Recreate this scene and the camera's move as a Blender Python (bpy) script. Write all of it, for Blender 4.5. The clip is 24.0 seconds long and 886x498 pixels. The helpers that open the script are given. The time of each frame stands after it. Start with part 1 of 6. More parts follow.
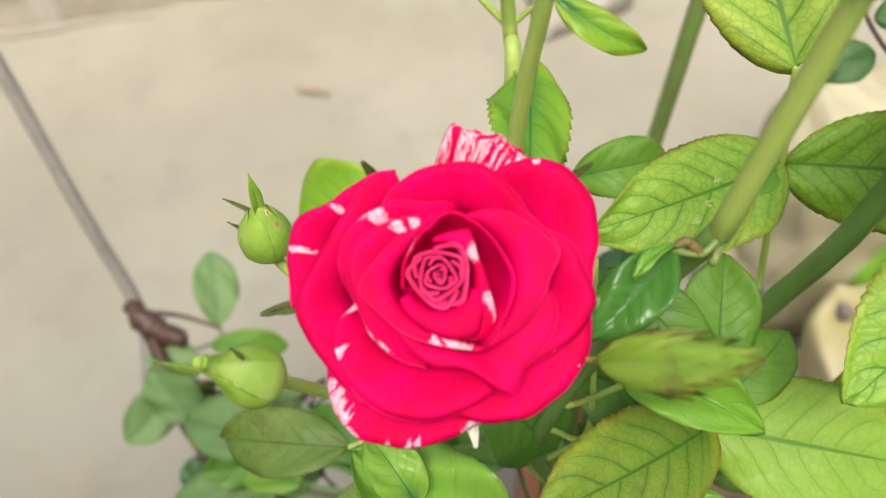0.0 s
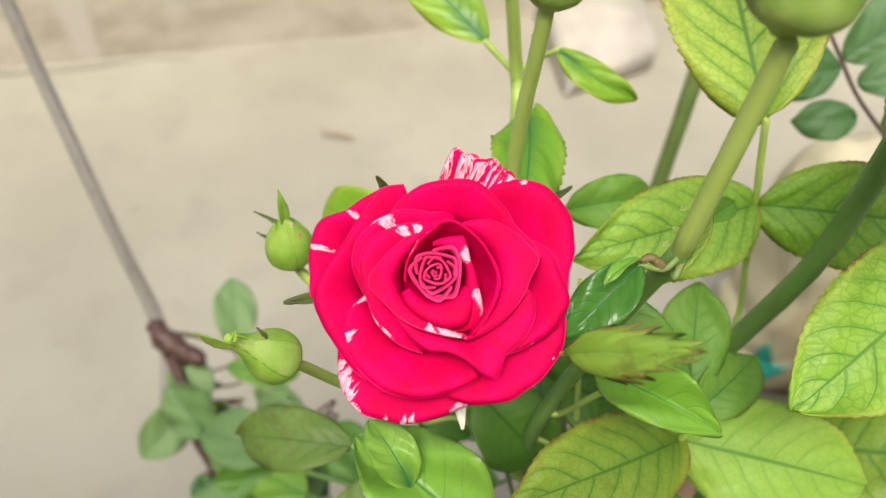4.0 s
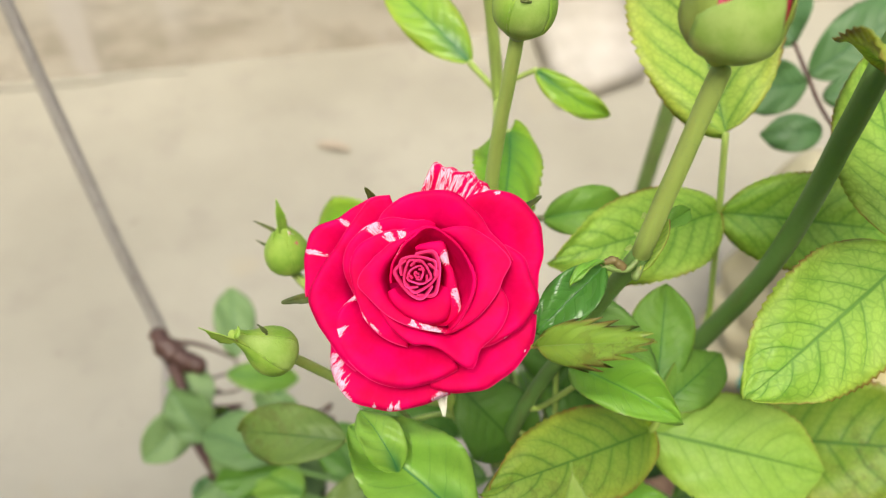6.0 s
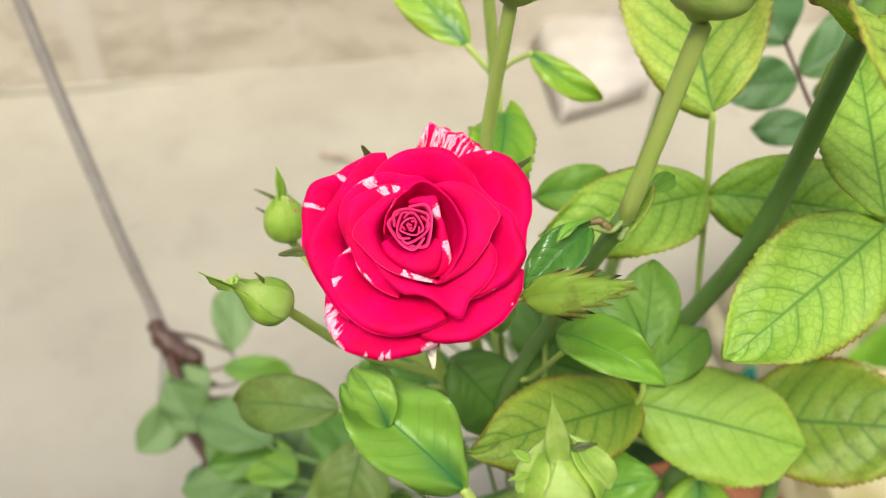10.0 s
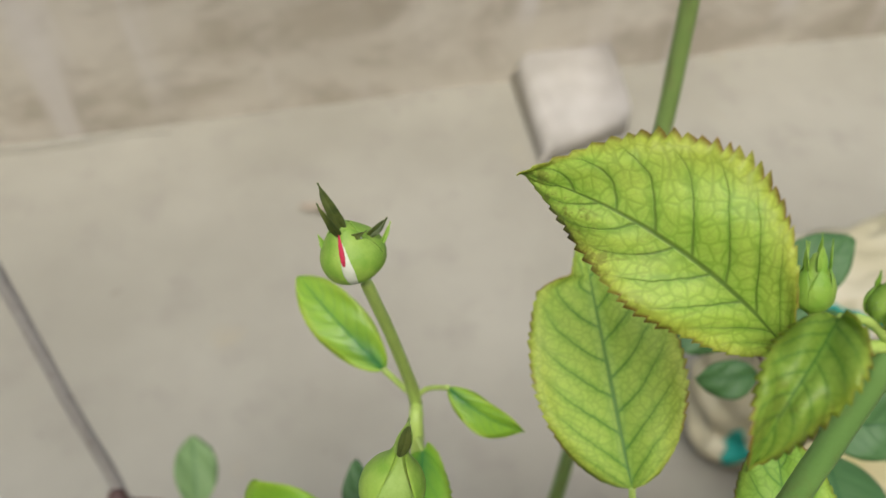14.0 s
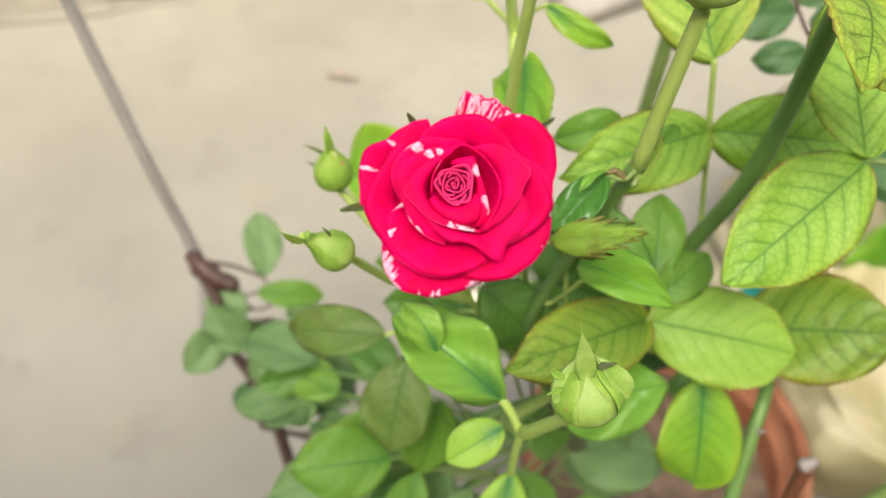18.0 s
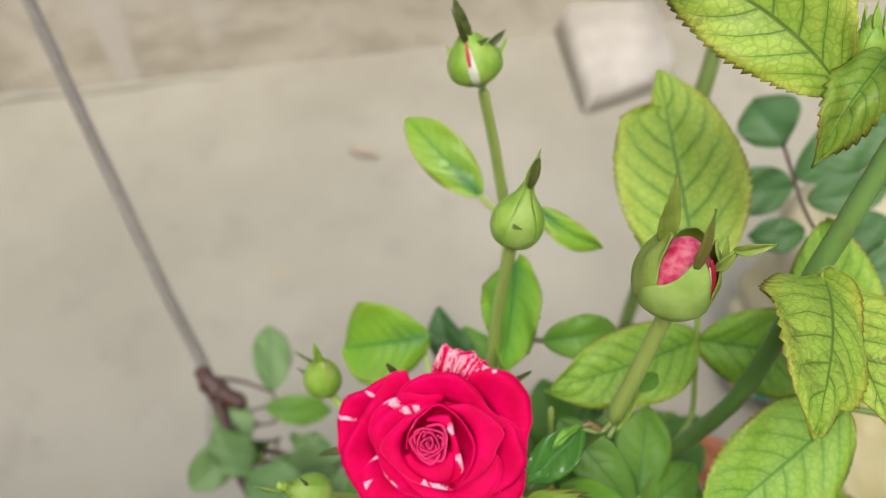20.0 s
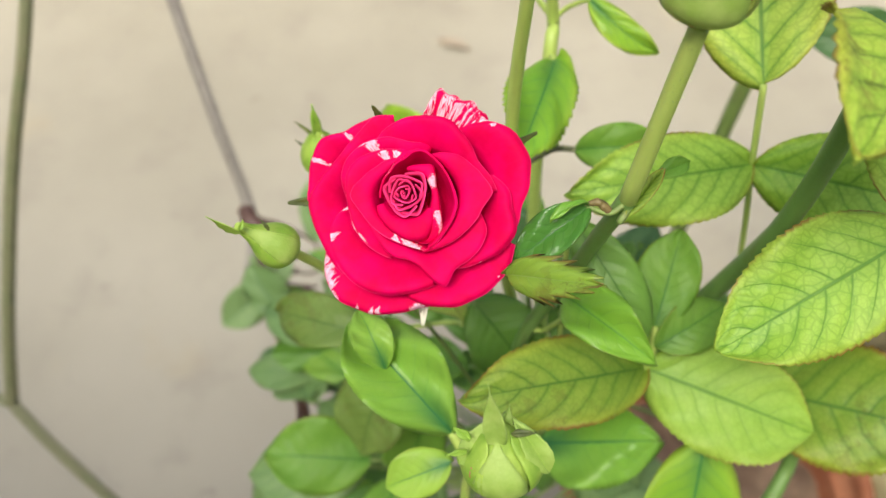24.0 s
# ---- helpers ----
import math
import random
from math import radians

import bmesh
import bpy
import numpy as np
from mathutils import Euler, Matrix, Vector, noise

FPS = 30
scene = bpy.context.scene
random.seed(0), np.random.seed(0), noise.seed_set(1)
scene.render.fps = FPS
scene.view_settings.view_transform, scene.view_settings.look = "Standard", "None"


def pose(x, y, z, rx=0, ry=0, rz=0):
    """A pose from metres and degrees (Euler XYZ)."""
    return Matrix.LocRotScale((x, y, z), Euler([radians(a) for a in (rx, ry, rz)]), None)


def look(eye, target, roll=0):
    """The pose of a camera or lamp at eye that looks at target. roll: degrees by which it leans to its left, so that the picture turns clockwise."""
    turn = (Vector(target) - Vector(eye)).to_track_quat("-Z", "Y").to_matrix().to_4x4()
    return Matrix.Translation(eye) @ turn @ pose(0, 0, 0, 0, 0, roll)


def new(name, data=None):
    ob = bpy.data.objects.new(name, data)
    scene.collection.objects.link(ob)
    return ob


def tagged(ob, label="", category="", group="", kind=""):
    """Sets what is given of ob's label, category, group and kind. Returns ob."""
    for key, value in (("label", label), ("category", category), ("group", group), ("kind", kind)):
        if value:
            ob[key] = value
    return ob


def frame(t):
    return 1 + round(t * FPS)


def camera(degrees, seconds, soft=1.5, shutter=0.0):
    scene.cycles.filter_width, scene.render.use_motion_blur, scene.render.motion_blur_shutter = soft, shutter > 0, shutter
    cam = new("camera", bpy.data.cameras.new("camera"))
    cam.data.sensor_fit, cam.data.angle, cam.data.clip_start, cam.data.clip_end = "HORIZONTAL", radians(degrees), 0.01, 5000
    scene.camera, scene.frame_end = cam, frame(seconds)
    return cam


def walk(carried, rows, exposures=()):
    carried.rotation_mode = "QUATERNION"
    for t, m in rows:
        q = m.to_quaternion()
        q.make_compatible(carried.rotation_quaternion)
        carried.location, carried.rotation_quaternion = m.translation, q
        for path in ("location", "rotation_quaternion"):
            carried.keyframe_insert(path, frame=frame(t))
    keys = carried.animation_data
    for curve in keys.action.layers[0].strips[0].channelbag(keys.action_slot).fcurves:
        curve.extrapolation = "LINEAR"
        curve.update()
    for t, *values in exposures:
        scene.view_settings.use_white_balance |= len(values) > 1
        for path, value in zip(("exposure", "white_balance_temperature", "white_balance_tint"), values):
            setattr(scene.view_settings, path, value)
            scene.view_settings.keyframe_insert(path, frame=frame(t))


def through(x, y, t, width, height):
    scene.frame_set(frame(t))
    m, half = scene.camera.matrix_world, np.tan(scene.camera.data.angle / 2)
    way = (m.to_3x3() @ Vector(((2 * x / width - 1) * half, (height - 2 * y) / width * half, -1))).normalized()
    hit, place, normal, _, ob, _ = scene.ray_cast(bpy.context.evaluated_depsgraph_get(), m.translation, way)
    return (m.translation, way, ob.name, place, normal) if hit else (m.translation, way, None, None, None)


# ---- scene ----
cam = camera(56.7, 24.0, 1.2)
METRES, EYE, TILT, LEAN, TURN = 0.8, 1.12, -55.0, 0.0, 0.0
ROWS = [
    (0.0, 0.0, 0.0, 0.0, 0.0, 0.0, -0.0),
    (0.5, -0.0102, -0.0101, -0.0243, -0.47, 1.98, -0.52),
    (1.0, -0.0072, -0.0235, -0.0414, -0.74, 5.26, -3.26),
    (1.5, 0.0061, -0.0453, -0.0457, -0.52, 6.74, -2.14),
    (2.0, 0.0089, -0.0531, -0.0398, -0.71, 7.02, -2.36),
    (2.5, 0.0007, -0.0484, -0.0216, -0.59, 4.62, -2.3),
    (4.5, 0.0064, -0.0307, -0.0102, 1.36, 3.35, -2.8),
    (5.0, 0.0035, -0.0332, -0.0017, 0.81, 3.25, -2.7),
    (5.5, 0.0138, -0.0459, -0.0099, 0.72, 3.56, -2.48),
    (6.0, 0.0111, -0.0595, -0.0165, 0.97, 4.27, -2.4),
    (6.5, 0.0098, -0.0683, -0.0177, 1.14, 4.84, -2.71),
    (7.0, 0.0064, -0.0685, -0.0206, 1.21, 4.99, -2.84),
    (7.5, 0.0081, -0.0679, -0.0209, 1.23, 5.15, -2.81),
    (8.0, 0.0048, -0.0654, -0.0274, 1.14, 5.14, -3.01),
    (8.5, 0.0069, -0.0669, -0.032, 0.99, 5.2, -3.35),
    (9.0, 0.0133, -0.0688, -0.0311, 0.93, 5.43, -3.49),
    (9.5, 0.0149, -0.0674, -0.0339, 0.82, 5.64, -3.52),
    (11.5, 0.0096, -0.0708, -0.045, 0.98, 5.48, -3.85),
    (12.0, -0.0041, -0.077, 0.011, 0.35, 4.52, -3.41),
    (12.5, -0.0007, -0.0767, 0.0663, 1.0, 5.47, -2.38),
    (13.0, 0.0262, -0.0799, 0.1031, 1.39, 6.42, -1.48),
    (13.5, 0.0486, -0.0738, 0.1291, 1.45, 6.15, -0.45),
    (14.0, 0.0467, -0.064, 0.1296, 1.07, 4.4, -1.34),
    (14.5, 0.0788, -0.071, 0.0962, 0.35, 0.33, -0.92),
    (15.0, 0.0927, -0.0923, 0.0574, -0.54, -0.79, 1.09),
    (15.5, 0.0871, -0.1143, 0.0271, -1.03, -0.77, 2.32),
    (16.0, 0.0788, -0.1189, -0.0017, -0.86, -0.9, 2.48),
    (16.5, 0.0777, -0.0995, -0.0349, -0.76, -1.3, 1.71),
    (17.0, 0.0573, -0.0996, -0.0586, -0.42, -2.84, 1.55),
    (17.5, 0.0277, -0.1057, -0.0615, 0.57, -2.81, 0.38),
    (18.0, 0.0024, -0.1137, -0.026, 1.33, -0.73, -1.49),
    (18.5, 0.0079, -0.1122, 0.0039, 1.51, 0.92, -2.26),
    (19.0, 0.023, -0.1187, 0.0311, 1.84, 1.66, -1.97),
    (19.5, 0.0214, -0.1236, 0.0466, 2.55, 2.31, -2.3),
    (21.5, 0.0093, -0.1152, 0.0636, 3.86, 2.46, -3.85),
    (22.0, 0.0115, -0.0985, 0.0213, 4.35, 0.85, -4.4),
    (22.5, 0.0284, -0.0863, -0.0113, 5.18, -2.77, -5.29),
    (23.0, 0.0391, -0.0744, -0.0376, 6.82, -4.69, -6.41),
    (23.5, 0.0438, -0.0754, -0.0281, 8.3, -4.71, -7.85),
    (24.0, 0.0534, -0.0731, -0.0061, 9.14, -3.42, -9.62),
]
def keyed(rows):
    return [(t, pose(0, 0, EYE, TILT, LEAN, TURN) @ pose(METRES * x, METRES * y, METRES * z, 90 + pitch, roll, yaw)) for t, x, y, z, yaw, pitch, roll in rows]


# seconds, stops, kelvin, tint
EXPOSURES = [(0.0, 0.46, 6500, 10), (5.0, 0.48, 6500, 10), (11.5, 0.55, 6500, 11), (12.4, 0.2, 6350, 11), (13.0, 0.0, 6150, 11), (14.0, -0.06, 6100, 11), (14.6, 0.08, 6300, 11), (15.0, 0.2, 6500, 10), (15.6, 0.48, 6500, 10),
             (17.0, 0.6, 6550, 11), (18.2, 0.52, 6500, 11), (19.0, 0.32, 6250, 12), (19.6, 0.2, 6200, 12), (21.5, 0.12, 6150, 12), (22.0, 0.26, 6200, 13), (22.6, 0.52, 6400, 12), (24.0, 0.5, 6500, 11)]
walk(cam, keyed(ROWS), EXPOSURES)
# a phone's small aperture: near things sharp, the yard behind soft
cam.data.dof.use_dof = True
cam.data.dof.focus_distance = 0.2
cam.data.dof.aperture_fstop = 12.0

# ---- light: bright open shade under a hazy sky ----
world = bpy.data.worlds.new("sky")
scene.world = world
world.use_nodes = True
sky = world.node_tree.nodes.new("ShaderNodeTexSky")
sky.sky_type = "NISHITA"
sky.sun_disc = False
sky.sun_elevation, sky.sun_rotation = radians(63), radians(160)
sky.air_density, sky.dust_density, sky.ozone_density = 1.0, 6.0, 0.6
backing = world.node_tree.nodes["Background"]
backing.inputs["Strength"].default_value = 0.12
world.node_tree.links.new(sky.outputs[0], backing.inputs["Color"])
sun = new("sun", bpy.data.lights.new("sun", "SUN"))
sun.data.energy, sun.data.angle, sun.data.color = 2.1, radians(24), (1.0, 0.955, 0.85)
sun.matrix_world = look((-0.7, -1.9, 4.0), (0, 0, 0))


# ---- materials ----
class Nodes:
    """A small builder for node materials."""

    def __init__(self, name):
        self.mat = bpy.data.materials.new(name)
        self.mat.use_nodes = True
        self.tree = self.mat.node_tree
        self.bsdf = self.tree.nodes["Principled BSDF"]
        self.out = self.tree.nodes["Material Output"]

    def wire(self, a, b):
        self.tree.links.new(a, b)
        return b

    def feed(self, socket, value):
        if isinstance(value, bpy.types.NodeSocket):
            self.tree.links.new(value, socket)
        elif isinstance(value, tuple) and socket.type == "RGBA" and len(value) == 3:
            socket.default_value = (*value, 1)
        else:
            socket.default_value = value

    def math(self, op, a, b=0.0, c=0.0, clamp=False):
        node = self.tree.nodes.new("ShaderNodeMath")
        node.operation, node.use_clamp = op, clamp
        for i, v in enumerate((a, b, c)):
            self.feed(node.inputs[i], v)
        return node.outputs[0]

    def mix(self, factor, a, b, blend="MIX"):
        node = self.tree.nodes.new("ShaderNodeMix")
        node.data_type, node.blend_type = "RGBA", blend
        self.feed(node.inputs[0], factor)
        self.feed(node.inputs[6], a)
        self.feed(node.inputs[7], b)
        return node.outputs[2]

    def ramp(self, value, low, high, smooth=True):
        node = self.tree.nodes.new("ShaderNodeMapRange")
        node.interpolation_type = "SMOOTHSTEP" if smooth else "LINEAR"
        self.feed(node.inputs[0], value)
        node.inputs[1].default_value, node.inputs[2].default_value = low, high
        return node.outputs[0]

    def coords(self, kind="Object", scale=(1, 1, 1)):
        node = self.tree.nodes.new("ShaderNodeTexCoord")
        mapping = self.tree.nodes.new("ShaderNodeMapping")
        mapping.inputs["Scale"].default_value = scale
        self.wire(node.outputs[kind], mapping.inputs[0])
        return mapping.outputs[0]

    def noise(self, where, scale, detail=4.0, rough=0.55, distort=0.0):
        node = self.tree.nodes.new("ShaderNodeTexNoise")
        self.wire(where, node.inputs["Vector"])
        node.inputs["Scale"].default_value, node.inputs["Detail"].default_value = scale, detail
        node.inputs["Roughness"].default_value, node.inputs["Distortion"].default_value = rough, distort
        return node.outputs[0]

    def cells(self, where, scale, feature="DISTANCE_TO_EDGE"):
        node = self.tree.nodes.new("ShaderNodeTexVoronoi")
        node.feature = feature
        self.wire(where, node.inputs["Vector"])
        node.inputs["Scale"].default_value = scale
        return node.outputs[0]

    def put_mix(self, where, amount):
        """Coordinates bent a little by noise, in metres."""
        node = self.tree.nodes.new("ShaderNodeTexNoise")
        self.wire(where, node.inputs["Vector"])
        node.inputs["Scale"].default_value = 170
        shift = self.tree.nodes.new("ShaderNodeVectorMath")
        shift.operation = "MULTIPLY_ADD"
        self.wire(node.outputs["Color"], shift.inputs[0])
        shift.inputs[1].default_value = (amount, amount, amount)
        self.wire(where, shift.inputs[2])
        return shift.outputs[0]

    def bump(self, height, strength=0.3, distance=0.001):
        node = self.tree.nodes.new("ShaderNodeBump")
        node.inputs["Strength"].default_value, node.inputs["Distance"].default_value = strength, distance
        self.feed(node.inputs["Height"], height)
        self.wire(node.outputs[0], self.bsdf.inputs["Normal"])
        return node.outputs[0]

    def random(self):
        return self.tree.nodes.new("ShaderNodeObjectInfo").outputs["Random"]

    def uv(self):
        node = self.tree.nodes.new("ShaderNodeTexCoord")
        split = self.tree.nodes.new("ShaderNodeSeparateXYZ")
        self.wire(node.outputs["UV"], split.inputs[0])
        return node.outputs["UV"], split.outputs[0], split.outputs[1]

    def done(self, colour, rough=0.6, glow_through=0.0, sheen=0.0, specular=0.5):
        self.feed(self.bsdf.inputs["Base Color"], colour)
        self.feed(self.bsdf.inputs["Roughness"], rough)
        self.bsdf.inputs["Specular IOR Level"].default_value = specular
        self.bsdf.inputs["Sheen Weight"].default_value = sheen
        if glow_through:
            thin = self.tree.nodes.new("ShaderNodeBsdfTranslucent")
            self.feed(thin.inputs[0], colour)
            both = self.tree.nodes.new("ShaderNodeMixShader")
            both.inputs[0].default_value = glow_through
            self.wire(self.bsdf.outputs[0], both.inputs[1])
            self.wire(thin.outputs[0], both.inputs[2])
            self.wire(both.outputs[0], self.out.inputs[0])
        return self.mat


def leaf_material(name, blade, pale, vein, rim, rim_width=0.9, blotch=0.0, network=0.55, gloss=0.42, through=0.36, rib=0.5, heart=0.0, deep=None, margin=0.0):
    """A rose leaflet: pale between the veins, dark along them, tinted at the toothed rim."""
    n = Nodes(name)
    uv, u, v = n.uv()
    across = n.math("ABSOLUTE", n.math("SUBTRACT", v, 0.5))
    across = n.math("MULTIPLY", across, 2.0)
    place = n.coords("Object")
    wob = n.math("MULTIPLY", n.math("SUBTRACT", n.noise(place, 90, 3), 0.5), 0.045)
    side = n.math("MULTIPLY", n.math("GREATER_THAN", v, 0.5), 0.45)
    # side veins leave the midrib at a slant and bend towards the tip; near the rim they fork
    bend = n.math("MULTIPLY_ADD", n.math("POWER", across, 2.2), 0.14, n.math("MULTIPLY", across, 0.16))
    run = n.math("SUBTRACT", n.math("ADD", u, wob), bend)
    phase = n.math("FRACT", n.math("ADD", n.math("MULTIPLY", run, 7.5), side))
    from_vein = n.math("ABSOLUTE", n.math("SUBTRACT", phase, 0.5))
    ribs = n.math("MULTIPLY", n.ramp(n.math("MULTIPLY_ADD", across, 0.035, from_vein), 0.085, 0.015), n.ramp(across, 1.0, 0.72))
    fork_run = n.math("SUBTRACT", n.math("ADD", u, n.math("MULTIPLY", wob, 1.5)), n.math("MULTIPLY", bend, 0.55))
    fork_phase = n.math("FRACT", n.math("ADD", n.math("MULTIPLY", fork_run, 15.0), side))
    forks = n.math("MULTIPLY", n.ramp(n.math("ABSOLUTE", n.math("SUBTRACT", fork_phase, 0.5)), 0.13, 0.02), n.math("MULTIPLY", n.ramp(across, 0.35, 0.6), n.ramp(across, 0.98, 0.8)))
    ribs = n.math("MAXIMUM", ribs, n.math("MULTIPLY", forks, 0.4))
    soft_ribs = n.ramp(from_vein, 0.36, 0.0)
    mid = n.ramp(n.math("MULTIPLY_ADD", u, 0.025, across), 0.06, 0.02)
    warped = n.put_mix(place, 0.003)
    fine_cell, wide_cell = n.cells(warped, 640), n.cells(warped, 300)
    fine_net, wide_net = n.ramp(fine_cell, 0.13, 0.0), n.ramp(wide_cell, 0.12, 0.0)
    net = n.math("MULTIPLY", n.math("MAXIMUM", n.math("MULTIPLY", fine_net, 0.22), n.math("MULTIPLY", wide_net, 0.36)), network)
    wash = n.noise(place, 45, 3)
    r = n.random()
    ground = n.mix(n.math("MULTIPLY_ADD", wash, 0.9, n.math("MULTIPLY_ADD", r, 0.5, -0.4), clamp=True), blade, pale)
    # deeper green along the midrib and the side veins, fading out between them; a yellower margin
    halo = n.math("MAXIMUM", n.math("MULTIPLY", n.ramp(across, 0.34, 0.0), 0.55), n.math("MULTIPLY", n.math("MULTIPLY", soft_ribs, rib), n.math("MULTIPLY_ADD", across, -0.55, 1.0)))
    ground = n.mix(n.math("MULTIPLY", halo, 0.7), ground, deep or blade)
    ground = n.mix(n.math("MULTIPLY", n.ramp(n.math("MULTIPLY_ADD", wash, 0.3, across), 0.78, 1.1), margin), ground, (0.62, 0.6, 0.05))
    ground = n.mix(n.math("MULTIPLY", n.math("MULTIPLY", n.ramp(wide_cell, 0.02, 0.16), network), 0.2), ground, pale)
    veins = n.math("MAXIMUM", n.math("MAXIMUM", n.math("MULTIPLY", ribs, rib), mid), net)
    colour = n.mix(n.math("MULTIPLY", veins, 0.75), ground, vein)
    if heart:
        near = n.math("MULTIPLY", n.ramp(u, 0.55, 0.02), n.ramp(across, 0.75, 0.05))
        colour = n.mix(n.math("MULTIPLY", near, heart), colour, vein)
    edge = n.math("MULTIPLY", n.ramp(across, rim_width, 1.0), n.ramp(n.noise(place, 70, 2), 0.35, 0.6))
    colour = n.mix(n.math("MULTIPLY", edge, 0.8), colour, rim)
    if blotch:
        spots = n.math("MULTIPLY", n.ramp(n.noise(place, 170, 6, 0.75), 0.5, 0.58), n.math("MULTIPLY", n.ramp(n.noise(place, 30, 2), 0.42, 0.55), n.ramp(u, 0.2, 0.6)))
        colour = n.mix(n.math("MULTIPLY", spots, blotch), colour, (0.11, 0.06, 0.015))
    height = n.math("SUBTRACT", n.math("MULTIPLY", n.noise(place, 260, 3), 0.8), n.math("MAXIMUM", n.math("MULTIPLY", n.math("MAXIMUM", n.math("MULTIPLY", ribs, 0.7), mid), 0.7), n.math("MULTIPLY", n.math("MULTIPLY", n.ramp(wide_cell, 0.2, 0.0), network), 0.16)))
    n.bump(height, 0.5, 0.0006)
    return n.done(colour, n.math("MULTIPLY_ADD", wash, 0.2, gloss - 0.1), through)


LEAF_LIME = leaf_material("leaf_lime", (0.31, 0.58, 0.05), (0.58, 0.79, 0.14), (0.08, 0.26, 0.025), (0.3, 0.1, 0.03), 0.93, 0.0, 0.85, 0.5, 0.36, 0.75, 0.2, (0.15, 0.42, 0.035), 0.22)
LEAF_PALE = leaf_material("leaf_pale", (0.38, 0.62, 0.085), (0.56, 0.77, 0.17), (0.1, 0.28, 0.03), (0.3, 0.22, 0.04), 0.95, 0.0, 0.4, 0.5, 0.36, 0.35, 0.15, (0.2, 0.46, 0.05), 0.15)
LEAF_YELLOWING = leaf_material("leaf_yellowing", (0.4, 0.63, 0.06), (0.7, 0.83, 0.18), (0.06, 0.22, 0.03), (0.22, 0.08, 0.02), 0.94, 0.0, 0.85, 0.5, 0.36, 0.85, 0.15, (0.17, 0.44, 0.035), 0.4)
LEAF_SPOTTED = leaf_material("leaf_spotted", (0.4, 0.64, 0.055), (0.76, 0.85, 0.18), (0.08, 0.16, 0.02), (0.2, 0.06, 0.02), 0.92, 0.45, 0.85, 0.5, 0.36, 0.85, 0.15, (0.2, 0.46, 0.035), 0.5)
LEAF_GLOSSY = leaf_material("leaf_glossy", (0.22, 0.5, 0.055), (0.47, 0.72, 0.12), (0.03, 0.22, 0.08), (0.2, 0.4, 0.05), 0.92, 0, 0.12, 0.36, 0.36, 0.2, 0.85)
LEAF_SHINY = leaf_material("leaf_shiny", (0.06, 0.21, 0.03), (0.14, 0.34, 0.05), (0.03, 0.13, 0.03), (0.12, 0.13, 0.03), 0.95, 0, 0.1, 0.25, 0.2, 0.15, 0.2)
LEAF_SHINY_LIGHT = leaf_material("leaf_shiny_light", (0.17, 0.44, 0.04), (0.36, 0.62, 0.07), (0.06, 0.26, 0.05), (0.2, 0.3, 0.04), 0.95, 0, 0.1, 0.3, 0.3, 0.15, 0.3)
LEAF_BRACT = leaf_material("leaf_bract", (0.2, 0.38, 0.035), (0.36, 0.53, 0.07), (0.3, 0.45, 0.1), (0.2, 0.07, 0.03), 0.8, 0.4, 0.2, 0.34, 0.3, 0.3, 0.0)
LEAF_FRESH = leaf_material("leaf_fresh", (0.24, 0.54, 0.04), (0.5, 0.74, 0.06), (0.04, 0.24, 0.07), (0.3, 0.42, 0.05), 0.94, 0, 0.12, 0.46, 0.36, 0.3, 0.6, (0.14, 0.42, 0.06), 0.2)
LEAF_SPRIG = leaf_material("leaf_sprig", (0.34, 0.6, 0.05), (0.62, 0.8, 0.12), (0.04, 0.24, 0.06), (0.3, 0.42, 0.05), 0.94, 0, 0.1, 0.36, 0.36, 0.3, 0.9, (0.16, 0.44, 0.06), 0.25)
LEAF_GREEN = leaf_material("leaf_green", (0.17, 0.385, 0.04), (0.33, 0.55, 0.085), (0.05, 0.22, 0.03), (0.25, 0.3, 0.03), 0.92, 0.0, 0.25, 0.5, 0.36, 0.16, 0.45)
LEAF_YOUNG = leaf_material("leaf_young", (0.29, 0.57, 0.055), (0.55, 0.77, 0.13), (0.035, 0.24, 0.09), (0.42, 0.55, 0.06), 0.9, 0, 0.05, 0.46, 0.36, 0.07, 0.85)
LEAF_OLIVE = leaf_material("leaf_olive", (0.24, 0.41, 0.035), (0.43, 0.58, 0.09), (0.06, 0.2, 0.02), (0.32, 0.1, 0.03), 0.9, 0.25, 0.6, 0.46, 0.36, 0.75, 0.3, (0.12, 0.3, 0.025), 0.3)
LEAF_MOTTLED = leaf_material("leaf_mottled", (0.16, 0.27, 0.045), (0.29, 0.41, 0.1), (0.07, 0.17, 0.03), (0.2, 0.14, 0.04), 0.94, 0.3, 0.3, 0.5, 0.3, 0.35, 0.3)
# deep green of some leaves, also given to inner ones for their shade
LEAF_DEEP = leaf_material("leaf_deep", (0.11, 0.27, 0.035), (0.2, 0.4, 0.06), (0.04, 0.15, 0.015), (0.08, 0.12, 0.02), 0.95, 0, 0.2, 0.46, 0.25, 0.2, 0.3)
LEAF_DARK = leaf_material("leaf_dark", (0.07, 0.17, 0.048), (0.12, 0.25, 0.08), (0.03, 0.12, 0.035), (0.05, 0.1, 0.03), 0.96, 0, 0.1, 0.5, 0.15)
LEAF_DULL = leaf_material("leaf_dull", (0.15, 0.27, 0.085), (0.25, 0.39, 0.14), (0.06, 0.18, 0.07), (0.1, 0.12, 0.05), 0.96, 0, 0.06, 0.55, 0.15)


